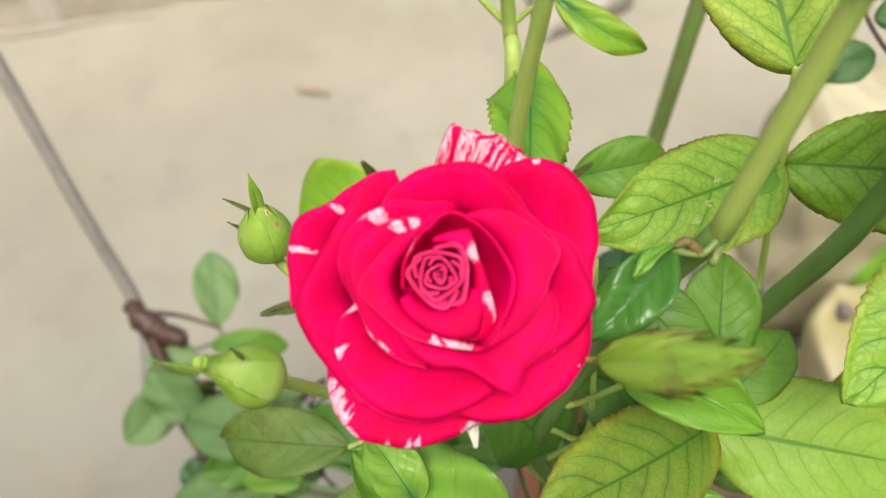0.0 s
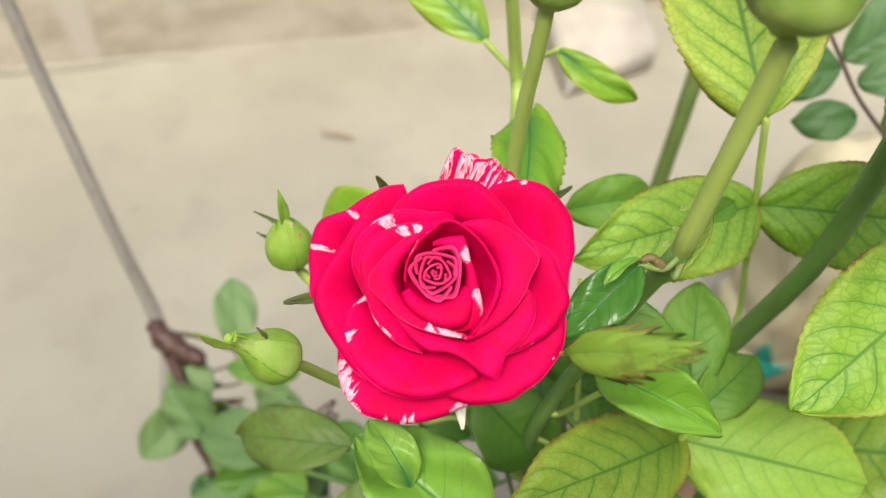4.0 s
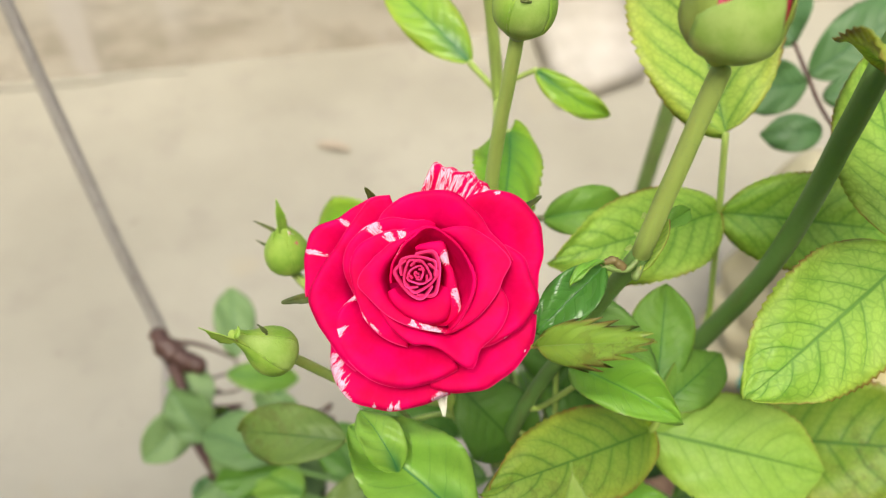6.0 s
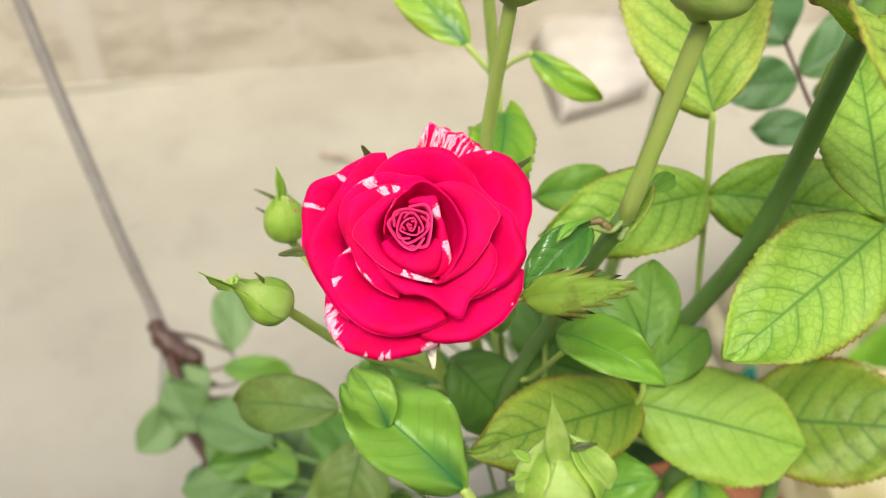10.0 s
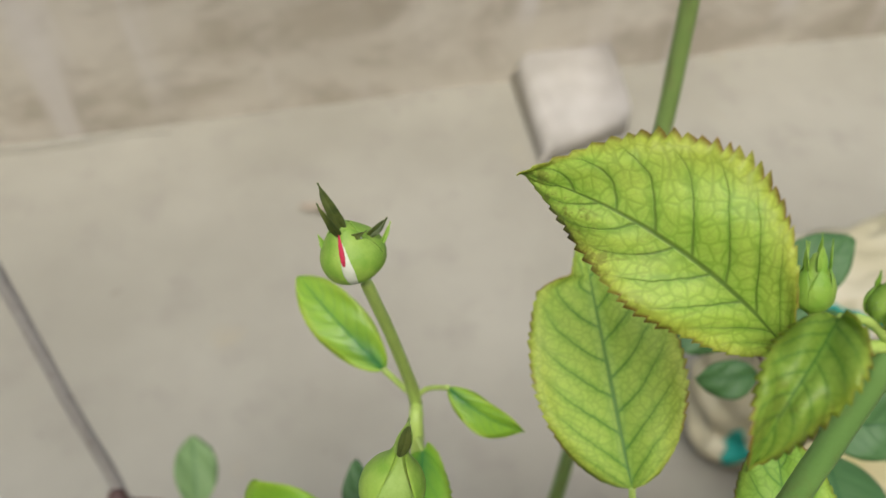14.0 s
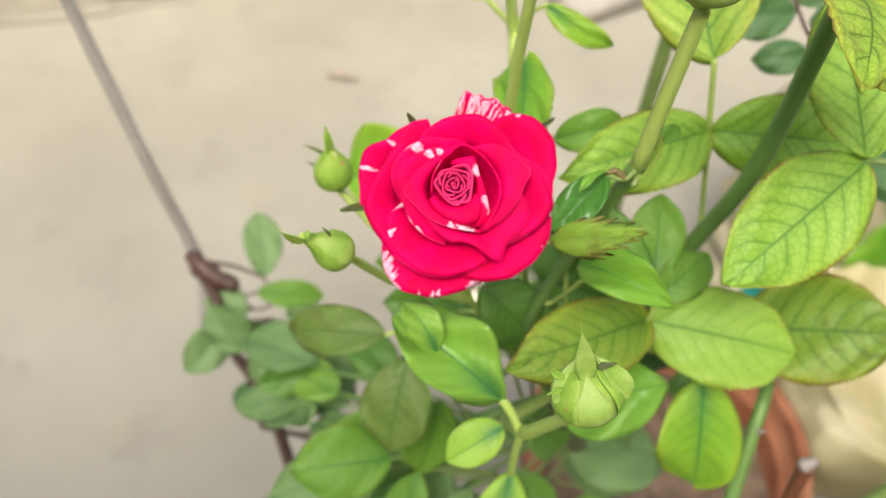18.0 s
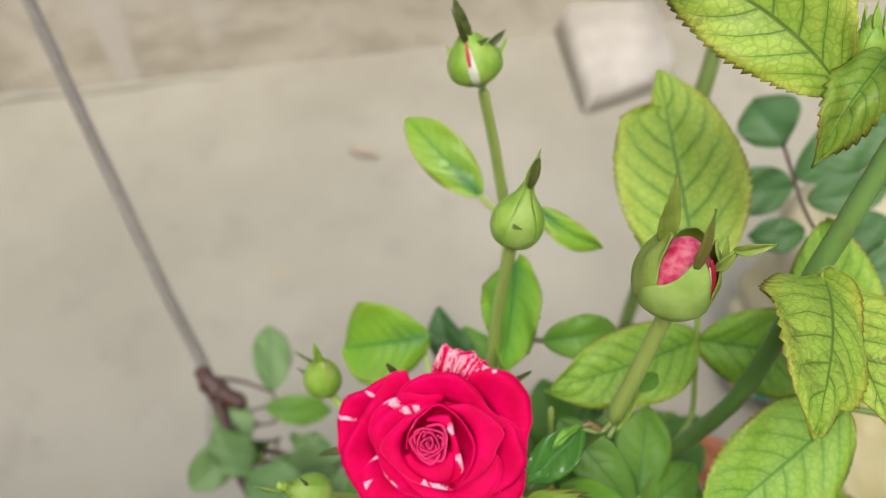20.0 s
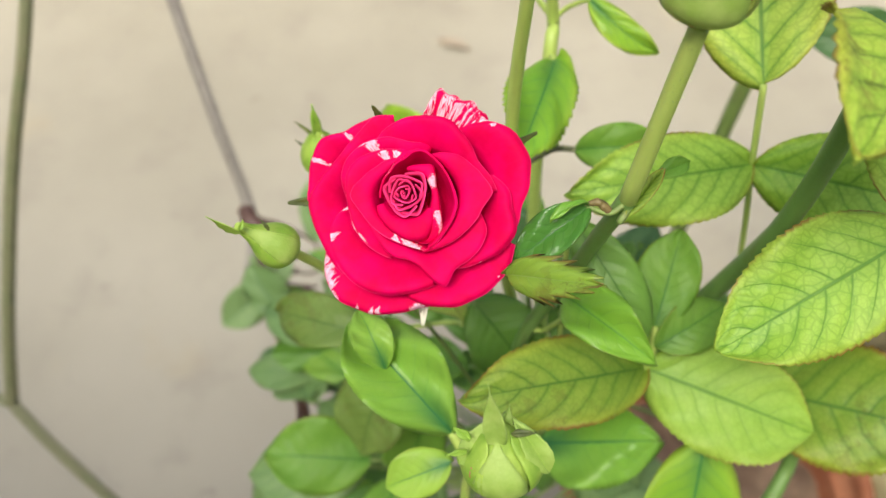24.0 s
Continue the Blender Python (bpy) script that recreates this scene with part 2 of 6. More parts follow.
def stalk_material(name, a, b, scar, bristle=0.0):
    n = Nodes(name)
    place = n.coords("Object")
    colour = n.mix(n.noise(place, 60, 4), a, b)
    streak = n.noise(n.coords("Object", (260, 260, 30)), 1.0, 3)
    colour = n.mix(n.math("MULTIPLY", n.ramp(streak, 0.5, 0.75), 0.4), colour, scar)
    n.bump(n.noise(place, 700, 4), 0.3, 0.0006)
    return n.done(colour, 0.45, 0.06)


CANE_GREEN = stalk_material("cane_green", (0.39, 0.55, 0.1), (0.54, 0.69, 0.18), (0.36, 0.42, 0.12))
CANE_DARK = stalk_material("cane_dark", (0.13, 0.26, 0.058), (0.205, 0.36, 0.09), (0.17, 0.18, 0.05))
CANE_OLIVE = stalk_material("cane_olive", (0.16, 0.26, 0.06), (0.26, 0.36, 0.1), (0.2, 0.16, 0.08))
CANE_OLD = stalk_material("cane_old", (0.16, 0.2, 0.09), (0.26, 0.25, 0.15), (0.12, 0.08, 0.05))
CANE_GREY = stalk_material("cane_grey", (0.25, 0.235, 0.205), (0.36, 0.34, 0.3), (0.09, 0.06, 0.05))
TWIG_BROWN = stalk_material("twig_brown", (0.07, 0.035, 0.03), (0.13, 0.07, 0.05), (0.04, 0.02, 0.02))
CUT_WOOD = stalk_material("cut_wood", (0.32, 0.27, 0.24), (0.45, 0.39, 0.36), (0.25, 0.15, 0.1))
STUB_DRY = stalk_material("stub_dry", (0.16, 0.18, 0.05), (0.25, 0.12, 0.06), (0.25, 0.1, 0.06))
STUB_RED = stalk_material("stub_red", (0.2, 0.07, 0.03), (0.3, 0.12, 0.06), (0.1, 0.04, 0.02))


def petal_material(name, stripes, flakes=(), edge=0.45, pink=0.0):
    """Velvety crimson; stripes: how much of the rim is splashed with white; flakes: single white splashes, each with
    its place across and along the petal and its half width and length as shares of them."""
    n = Nodes(name)
    uv, s, t = n.uv()
    place = n.coords("Object")
    fine = n.noise(n.coords("UV", (36, 5, 1)), 1.0, 4, 0.6)
    wide = n.noise(place, 110, 3)
    red = n.mix(n.ramp(wide, 0.3, 0.75), (0.68, 0.0, 0.065), (0.86, 0.0, 0.125))
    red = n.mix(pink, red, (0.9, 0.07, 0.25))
    red = n.mix(n.math("MULTIPLY", n.ramp(n.math("MULTIPLY_ADD", fine, 0.8, n.math("MULTIPLY", t, 0.2)), 0.5, 0.8), 0.2), red, (0.86, 0.01, 0.12))
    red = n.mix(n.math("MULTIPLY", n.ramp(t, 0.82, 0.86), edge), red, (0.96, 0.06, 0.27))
    if stripes:
        broken = n.noise(n.coords("UV", (13, 4.5, 1)), 1.0, 4, 0.65, 1.6)
        where = n.ramp(n.math("ADD", n.noise(n.coords("UV", (2.6, 1.6, 1)), 1.0, 1), n.math("MULTIPLY", t, 0.35)), 0.92 - stripes * 0.16, 0.97 - stripes * 0.16)
        white = n.math("MULTIPLY", n.ramp(broken, 0.5, 0.53), where)
        white = n.math("MULTIPLY", white, n.math("MULTIPLY_ADD", n.ramp(n.noise(n.coords("UV", (80, 10, 1)), 1.0, 3), 0.38, 0.56), 0.7, 0.3))
        red = n.mix(white, red, n.mix(n.noise(place, 300, 2), (0.92, 0.5, 0.64), (0.93, 0.7, 0.8)))
    if flakes:
        torn = n.math("MULTIPLY", n.math("SUBTRACT", n.noise(n.coords("UV", (60, 12, 1)), 1.0, 4, 0.65), 0.5), 5.5)
        streak = n.math("MULTIPLY_ADD", n.ramp(n.noise(n.coords("UV", (120, 12, 1)), 1.0, 3), 0.36, 0.58), 0.5, 0.5)
        splash = 0.0
        for s0, t0, ds, dt in flakes:
            a = n.math("POWER", n.math("ABSOLUTE", n.math("DIVIDE", n.math("SUBTRACT", s, s0), ds)), 2.0)
            b = n.math("POWER", n.math("ABSOLUTE", n.math("DIVIDE", n.math("SUBTRACT", t, t0), dt)), 2.0)
            spot = n.ramp(n.math("ADD", n.math("ADD", a, b), torn), 1.15, 0.8)
            splash = n.math("MAXIMUM", splash, spot)
        red = n.mix(n.math("MULTIPLY", splash, streak), red, (0.93, 0.62, 0.78))
    n.bump(n.math("ADD", n.math("MULTIPLY", fine, 0.4), n.noise(place, 900, 3)), 0.12, 0.0005)
    return n.done(red, 0.65, 0.12, 0.0, 0.07)


PETAL_RED = petal_material("petal_red", 0)
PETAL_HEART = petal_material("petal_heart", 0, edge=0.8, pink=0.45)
PETAL_STRIPED = petal_material("petal_striped", 3.0)
FLAKED_TONGUE = petal_material("petal_flaked", 0, ((0.614, 0.696, 0.063, 0.273), (0.269, 0.67, 0.051, 0.092), (0.211, 0.776, 0.047, 0.07)))
FLAKED_HOOD = petal_material("petal_flaked", 0, ((0.743, 0.8, 0.075, 0.2), (0.634, 0.8, 0.04, 0.16), (0.86, 0.8, 0.04, 0.14)))
FLAKED_L = petal_material("petal_flaked", 0, ((0.844, 0.689, 0.024, 0.158), (0.931, 0.627, 0.047, 0.19)))
FLAKED_LL1 = petal_material("petal_flaked", 0, ((0.273, 0.628, 0.028, 0.096), (0.191, 0.586, 0.027, 0.131), (0.77, 0.822, 0.026, 0.068), (0.836, 0.769, 0.03, 0.065)))
FLAKED_LL2 = petal_material("petal_flaked", 0, ((0.512, 0.822, 0.033, 0.111), (0.473, 0.668, 0.042, 0.124), (0.457, 0.502, 0.032, 0.078)))
FLAKED_M = petal_material("petal_flaked", 0, ((0.052, 0.822, 0.017, 0.08), (0.206, 0.718, 0.023, 0.077), (0.031, 0.659, 0.022, 0.145)))
FLAKED_V = petal_material("petal_flaked", 0, ((0.337, 0.822, 0.009, 0.039),))
FLAKED_U = petal_material("petal_flaked", 0, ((0.824, 0.768, 0.019, 0.062),))
FLAKED_S2 = petal_material("petal_flaked", 0, ((0.713, 0.679, 0.017, 0.132), (0.425, 0.592, 0.02, 0.087)))
FLAKED_W = petal_material("petal_flaked", 0, ((0.742, 0.749, 0.01, 0.018),))
FLAKED_X = petal_material("petal_flaked", 0, ((0.129, 0.755, 0.028, 0.123), (0.186, 0.748, 0.027, 0.126), (0.229, 0.755, 0.030, 0.131), (0.286, 0.768, 0.024, 0.116), (0.343, 0.812, 0.038, 0.066), (0.614, 0.758, 0.016, 0.092), (0.657, 0.729, 0.018, 0.072), (0.514, 0.759, 0.012, 0.073), (0.929, 0.771, 0.058, 0.105)))


def plain(name, a, b, scale, rough=0.7, relief=0.3, depth=0.001, through=0.0, fine=400):
    n = Nodes(name)
    place = n.coords("Object")
    colour = n.mix(n.ramp(n.noise(place, scale, 5), 0.3, 0.7), a, b)
    n.bump(n.noise(place, fine, 5), relief, depth)
    return n.done(colour, rough, through)


SEPAL = plain("sepal_green", (0.22, 0.42, 0.04), (0.38, 0.56, 0.085), 150, 0.5, 0.4, 0.0006, 0.12, 900)
SEPAL_OLIVE = plain("sepal_olive", (0.2, 0.27, 0.035), (0.33, 0.44, 0.08), 120, 0.5, 0.4, 0.0006, 0.12, 900)
SEPAL_DARK = plain("sepal_dark", (0.055, 0.085, 0.018), (0.14, 0.17, 0.035), 160, 0.5, 0.4, 0.0006, 0.12, 900)
SEPAL_BROWNED = plain("sepal_browned", (0.12, 0.2, 0.03), (0.27, 0.15, 0.04), 90, 0.5, 0.4, 0.0006, 0.12, 900)
SEPAL_PALE = plain("sepal_pale", (0.33, 0.5, 0.14), (0.5, 0.64, 0.28), 130, 0.5, 0.4, 0.0006, 0.12, 900)
BUD_LIME = plain("bud_lime", (0.27, 0.46, 0.05), (0.44, 0.62, 0.11), 170, 0.5, 0.45, 0.0006, 0.12, 900)
BUD_PINK = plain("bud_pink", (0.6, 0.01, 0.075), (0.8, 0.2, 0.28), 420, 0.5, 0.3, 0.0005, 0.15)
BUD_CRIMSON = plain("bud_crimson", (0.42, 0.006, 0.03), (0.62, 0.02, 0.07), 200, 0.5, 0.2, 0.0005, 0.15)
SEPAL_SOFT = plain("sepal_soft", (0.28, 0.46, 0.07), (0.43, 0.6, 0.15), 140, 0.5, 0.4, 0.0006, 0.12, 900)
SEPAL_WHITE = plain("sepal_white", (0.7, 0.75, 0.55), (0.85, 0.85, 0.72), 200, 0.5, 0.2, 0.0004, 0.2)


def floor_material():
    n = Nodes("concrete_floor")
    place = n.coords("Object")
    broad, medium, grain = n.noise(place, 1.6, 5), n.noise(place, 9, 5, 0.6), n.noise(place, 190, 4)
    colour = n.mix(n.ramp(broad, 0.3, 0.7), (0.33, 0.315, 0.25), (0.43, 0.415, 0.335))
    colour = n.mix(n.math("MULTIPLY", n.ramp(medium, 0.5, 0.72), 0.45), colour, (0.29, 0.27, 0.225))
    colour = n.mix(n.math("MULTIPLY", n.ramp(n.noise(place, 4.3, 3), 0.62, 0.72), 0.35), colour, (0.42, 0.365, 0.24))
    colour = n.mix(n.math("MULTIPLY", n.ramp(n.noise(place, 21, 2), 0.7, 0.76), 0.35), colour, (0.2, 0.18, 0.15))
    colour = n.mix(n.math("MULTIPLY", grain, 0.18), colour, (0.25, 0.23, 0.2))
    n.bump(n.math("ADD", n.math("MULTIPLY", medium, 0.6), n.math("MULTIPLY", grain, 0.3)), 0.35, 0.004)
    return n.done(colour, 0.85, 0, 0, 0.3)


def wall_material():
    n = Nodes("stained_plaster")
    place = n.coords("Object")
    broad, grain = n.noise(place, 2.4, 5), n.noise(place, 120, 4)
    patch = n.noise(n.coords("Object", (3.2, 3.2, 6.5)), 1.0, 5, 0.62, 0.5)
    smear = n.noise(n.coords("Object", (9, 9, 15)), 1.0, 4, 0.6, 0.8)
    runs = n.noise(n.coords("Object", (11, 11, 0.7)), 1.0, 3, 0.5, 0.3)
    colour = n.mix(n.ramp(broad, 0.3, 0.7), (0.52, 0.485, 0.39), (0.62, 0.58, 0.48))
    colour = n.mix(n.math("MULTIPLY", n.ramp(patch, 0.44, 0.62), 0.6), colour, (0.34, 0.295, 0.215))
    colour = n.mix(n.math("MULTIPLY", n.ramp(smear, 0.5, 0.7), 0.35), colour, (0.3, 0.265, 0.2))
    pale = n.math("MULTIPLY", n.ramp(runs, 0.5, 0.72), n.ramp(n.noise(place, 3.1, 3), 0.42, 0.55))
    colour = n.mix(n.math("MULTIPLY", pale, 0.75), colour, (0.62, 0.59, 0.53))
    n.bump(n.math("ADD", broad, n.math("ADD", n.math("MULTIPLY", smear, 0.5), n.math("MULTIPLY", grain, 0.4))), 0.5, 0.006)
    return n.done(colour, 0.9, 0, 0, 0.3)


FLOOR, WALL = floor_material(), wall_material()
TERRACOTTA = plain("terracotta", (0.3, 0.105, 0.045), (0.46, 0.2, 0.1), 22, 0.85, 0.4, 0.002)
TERRACOTTA_DUSTY = plain("terracotta_dusty", (0.46, 0.2, 0.13), (0.55, 0.29, 0.2), 14, 0.9, 0.4, 0.002)
SOIL = plain("soil", (0.14, 0.095, 0.06), (0.3, 0.215, 0.14), 26, 0.95, 1.0, 0.006, 0, 150)
BLOCK = plain("block_cement", (0.45, 0.425, 0.365), (0.54, 0.515, 0.455), 16, 0.85, 0.3, 0.002)
SACK_CREAM = plain("sack_cream", (0.5, 0.44, 0.19), (0.64, 0.59, 0.36), 9, 0.5, 0.4, 0.003, 0.1, 60)
SACK_WHITE = plain("sack_white", (0.46, 0.42, 0.25), (0.58, 0.54, 0.37), 8, 0.5, 0.4, 0.003, 0.1, 60)
PRINT_TEAL = plain("print_teal", (0.01, 0.24, 0.19), (0.03, 0.36, 0.28), 30, 0.5)
PRINT_GREY = plain("print_grey", (0.3, 0.33, 0.3), (0.4, 0.42, 0.38), 30, 0.5)
PRINT_GREEN = plain("print_green", (0.16, 0.42, 0.03), (0.3, 0.58, 0.07), 14, 0.5)
PRINT_YELLOW = plain("print_yellow", (0.6, 0.46, 0.05), (0.75, 0.62, 0.12), 30, 0.5)
STONE = plain("grey_stone", (0.2, 0.18, 0.16), (0.32, 0.29, 0.26), 18, 0.9, 0.5, 0.004)


# ---- building helpers ----
def V(*p):
    return Vector(p)


def thing(name, at, label, category, group="", kind=""):
    ob = new(name)
    ob.location = at
    ob.empty_display_size = 0.02
    return tagged(ob, label, category, group, kind)


def part(name, bm, material, parent, label="", origin=(0, 0, 0)):
    """Links a bmesh, given in world metres round origin, as one mesh under a thing or a part."""
    mesh = bpy.data.meshes.new(name)
    bm.to_mesh(mesh)
    bm.free()
    for m in material if isinstance(material, (list, tuple)) else (material,):
        mesh.materials.append(m)
    mesh.shade_smooth()
    ob = new(name, mesh)
    if parent:
        ob.parent = parent
        up = parent.location.copy()
        if parent.parent:
            up = up + parent.parent.location
        ob.location = Vector(origin) - up
    else:
        ob.location = origin
    if label:
        tagged(ob, label)
    return ob


def sheet(rows, thick=0.0, uvs=True):
    """A bmesh from a grid of points, with UVs over the grid; thick: a second skin below, closed at the rim."""
    bm = bmesh.new()
    layer = bm.loops.layers.uv.new("UVMap")
    nr, nc = len(rows), len(rows[0])
    grid = [[bm.verts.new(p) for p in row] for row in rows]
    spots = {}
    for i in range(nr):
        for j in range(nc):
            spots[grid[i][j]] = (i / (nr - 1), j / (nc - 1))
    skins = [(grid, False)]
    if thick:
        below = []
        for i in range(nr):
            line = []
            for j in range(nc):
                a, b = rows[min(i + 1, nr - 1)][j] - rows[max(i - 1, 0)][j], rows[i][min(j + 1, nc - 1)] - rows[i][max(j - 1, 0)]
                nrm = a.cross(b)
                nrm = nrm.normalized() if nrm.length > 1e-12 else Vector((0, 0, 1))
                v = bm.verts.new(rows[i][j] - nrm * thick)
                spots[v] = (i / (nr - 1), j / (nc - 1))
                line.append(v)
            below.append(line)
        skins.append((below, True))
    for g, flip in skins:
        for i in range(nr - 1):
            for j in range(nc - 1):
                q = [g[i][j], g[i + 1][j], g[i + 1][j + 1], g[i][j + 1]]
                bm.faces.new(q[::-1] if flip else q)
    if thick:
        loop = [(i, 0) for i in range(nr)] + [(nr - 1, j) for j in range(1, nc)] + [(i, nc - 1) for i in range(nr - 2, -1, -1)] + [(0, j) for j in range(nc - 2, 0, -1)]
        for (a, b), (c, d) in zip(loop, loop[1:] + loop[:1]):
            bm.faces.new([grid[c][d], grid[a][b], below[a][b], below[c][d]])
    for f in bm.faces:
        for l in f.loops:
            l[layer].uv = spots[l.vert]
    return bm


def spline(points, steps=8):
    """A smooth line through the points (Catmull-Rom)."""
    p = [Vector(q) for q in points]
    p = [2 * p[0] - p[1]] + p + [2 * p[-1] - p[-2]]
    out = []
    for i in range(1, len(p) - 2):
        for k in range(steps):
            t = k / steps
            a, b, c, d = p[i - 1], p[i], p[i + 1], p[i + 2]
            out.append(0.5 * (2 * b + (c - a) * t + (2 * a - 5 * b + 4 * c - d) * t * t + (3 * b - a - 3 * c + d) * t ** 3))
    out.append(p[-2])
    return out


def tube(points, radii, sides=10, steps=8, rough=0.04, seed=0):
    """A tapered, slightly uneven tube along a smooth line; radii are given at the points."""
    line = spline(points, steps)
    rnd = random.Random(seed)
    bm = bmesh.new()
    rings = []
    side = None
    # rounded ends
    head, tail = (line[0] - line[1]).normalized(), (line[-1] - line[-2]).normalized()
    n = len(line)
    swell = [1.0] * n
    line = [line[0] + head * radii[0] * 0.5] + line + [line[-1] + tail * radii[-1] * 0.5]
    swell = [0.55] + swell + [0.55]
    n = len(line)
    for i, p in enumerate(line):
        f = min(max(i - 1, 0), n - 3) / (n - 3) * (len(radii) - 1)
        k = min(int(f), len(radii) - 2)
        r = (radii[k] + (radii[k + 1] - radii[k]) * (f - k)) * swell[i]
        d = (line[min(i + 1, n - 1)] - line[max(i - 1, 0)]).normalized()
        if side is None:
            side = d.orthogonal().normalized()
        side = (side - d * side.dot(d)).normalized()
        up = d.cross(side)
        ring = []
        for s in range(sides):
            a = 2 * math.pi * s / sides
            rr = r * (1 + rough * rnd.uniform(-1, 1))
            ring.append(bm.verts.new(p + side * (math.cos(a) * rr) + up * (math.sin(a) * rr)))
        rings.append(ring)
    for a, b in zip(rings, rings[1:]):
        for s in range(sides):
            bm.faces.new([a[s], a[(s + 1) % sides], b[(s + 1) % sides], b[s]])
    bm.faces.new(rings[0][::-1])
    bm.faces.new(rings[-1])
    return bm


def lathe(profile, sides=48, wobble=0.0, seed=0, caps=(True, True)):
    """A turned shape about z from (radius, height) pairs, a little out of true."""
    rnd = random.Random(seed)
    shift = [rnd.uniform(-1, 1) for _ in range(6)]
    bm = bmesh.new()
    rings = []
    for r, z in profile:
        ring = []
        for s in range(sides):
            a = 2 * math.pi * s / sides
            w = 1 + wobble * (shift[0] * math.cos(2 * a + shift[1] * 3) + 0.5 * shift[2] * math.cos(3 * a + shift[3] * 3))
            ring.append(bm.verts.new((r * w * math.cos(a), r * w * math.sin(a), z)))
        rings.append(ring)
    for a, b in zip(rings, rings[1:]):
        for s in range(sides):
            bm.faces.new([a[s], a[(s + 1) % sides], b[(s + 1) % sides], b[s]])
    if caps[0]:
        bm.faces.new(rings[0][::-1])
    if caps[1]:
        bm.faces.new(rings[-1])
    return bm


EYES = V(0.06, -0.04, 1.18)


def blade(base, tip, width, facing=None, fold=0.18, arch=0.1, curl=0.0, teeth=26, tooth=0.08, twist=0.0, seed=0, plump=0.48, sway=0.0, full=0.56, crumple=1.3, notch=None, lop=None):
    """The grid of a leaflet from base to tip, in metres round its base. facing: the way its upper side looks;
    fold: how far the halves rise along the midrib; arch: bow along its length; curl: rolled tip; plump: where it is widest;
    notch: from that share of the length on, one half is so much narrower; lop: how much wider one half is."""
    rnd = random.Random(seed)
    base, tip = Vector(base), Vector(tip)
    axis = tip - base
    length = axis.length
    axis.normalize()
    look_to = Vector(facing) if facing else EYES - (base + tip) / 2
    nrm = (look_to - axis * look_to.dot(axis)).normalized()
    side = axis.cross(nrm)
    if twist:
        turn = Matrix.Rotation(radians(twist), 3, axis)
        nrm, side = turn @ nrm, turn @ side
    nu, nh = max(40, min(104, teeth * 4)), 6
    rows = []
    w1, w2 = rnd.uniform(0, 6), rnd.uniform(0, 6)
    fold, arch = fold * rnd.uniform(0.6, 1.6), arch + rnd.uniform(-0.03, 0.04)
    rough1, rough2 = rnd.uniform(0.05, 0.11) * crumple, rnd.uniform(0.02, 0.04) * crumple
    lop = rnd.uniform(-0.08, 0.08) if lop is None else lop
    bite, last = 1.0, 0.0
    for i in range(nu + 1):
        u = i / nu
        k = math.log(0.5) / math.log(plump)
        shape = math.sin(math.pi * min(1, u ** k)) ** full
        shape *= 1 - 0.3 * max(0, (u - 0.78) / 0.22) ** 1.5
        saw = (u * teeth) % 1.0
        if saw < last:
            bite = rnd.uniform(0.5, 1.3)
        last = saw
        edge = 1 + 0.6 * tooth * (saw - 0.4) * (bite if 0.08 < u < 0.96 else 0)
        half = width / 2 * max(shape, 0.012)
        bow = sway * length * 4 * u * (1 - u)
        rise = arch * length * (4 * u * (1 - u)) - curl * length * max(0, u - 0.55) ** 2 * 2.5
        row = []
        for j in range(-nh, nh + 1):
            v = j / nh
            push = edge if abs(j) == nh else 1.0
            lean = 0.25 * (saw if abs(j) == nh else 0) / teeth * tooth * 20
            quilt = 0.011 * width * math.cos((u - 0.16 * abs(v) - 0.14 * abs(v) ** 2.2) * 2 * math.pi * 7.5 + (2.83 if j > 0 else 0)) * (abs(v) * (1 - abs(v)) * 4)
            wave = rough1 * width * math.sin(5 * u + w1 + (2 if j > 0 else 0)) * v * v + rough2 * width * math.sin(13 * u + w2 + j) * abs(v)
            h = rise - 0.1 * arch * width * v * v + fold * abs(v) * half * 2 * (1 - 0.45 * abs(v)) + quilt + wave
            half_j = half * (1 + lop * (1 if j > 0 else -1))
            if notch and j < 0:
                half_j *= 1 - notch[1] * min(1, max(0, (u - notch[0]) / 0.05)) ** 2
            row.append(axis * (length * min(1, u + lean * 0.3)) + side * (half_j * v * push + bow) + nrm * h)
        rows.append(row)
    return rows


def leaflet(name, base, tip, width, material, parent, label="", **shape):
    shape.setdefault("seed", int(abs(base[0] * 7919 + base[1] * 104729 + tip[2] * 1299709) * 10) % 9973)
    return part(name, sheet(blade(base, tip, width, **shape), 0.00028), material, parent, label, base)


def stalk(name, points, radii, material, parent, label="", sides=9, rough=0.04):
    o = Vector(points[0])
    seed = int(abs(o.x * 7919 + o.y * 104729) * 10) % 9973
    ob = part(name, tube([Vector(p) - o for p in points], radii, sides, 8, rough, seed), material, parent, label, o)
    if name in ("cane", "trunk"):
        BARK.setdefault(parent.name, []).extend(o + v.co for v in ob.data.vertices)
    return ob


BARK = {}


def from_bark(parent, points):
    """The points of a leaf's stalk, begun on the nearest cane of its plant."""
    start = Vector(points[0])
    near = min(BARK[parent.name], key=lambda p: (p - start).length_squared)
    return [near] + list(points) if (near - start).length > 0.003 else list(points)


def basis(origin, axis, roll=0.0):
    """A frame whose z runs along axis."""
    z = Vector(axis).normalized()
    x = V(1, 0, 0) - z * z.x
    x.normalize()
    m = Matrix((x, z.cross(x), z)).transposed().to_4x4()
    return Matrix.Translation(origin) @ m @ Matrix.Rotation(radians(roll), 4, "Z")


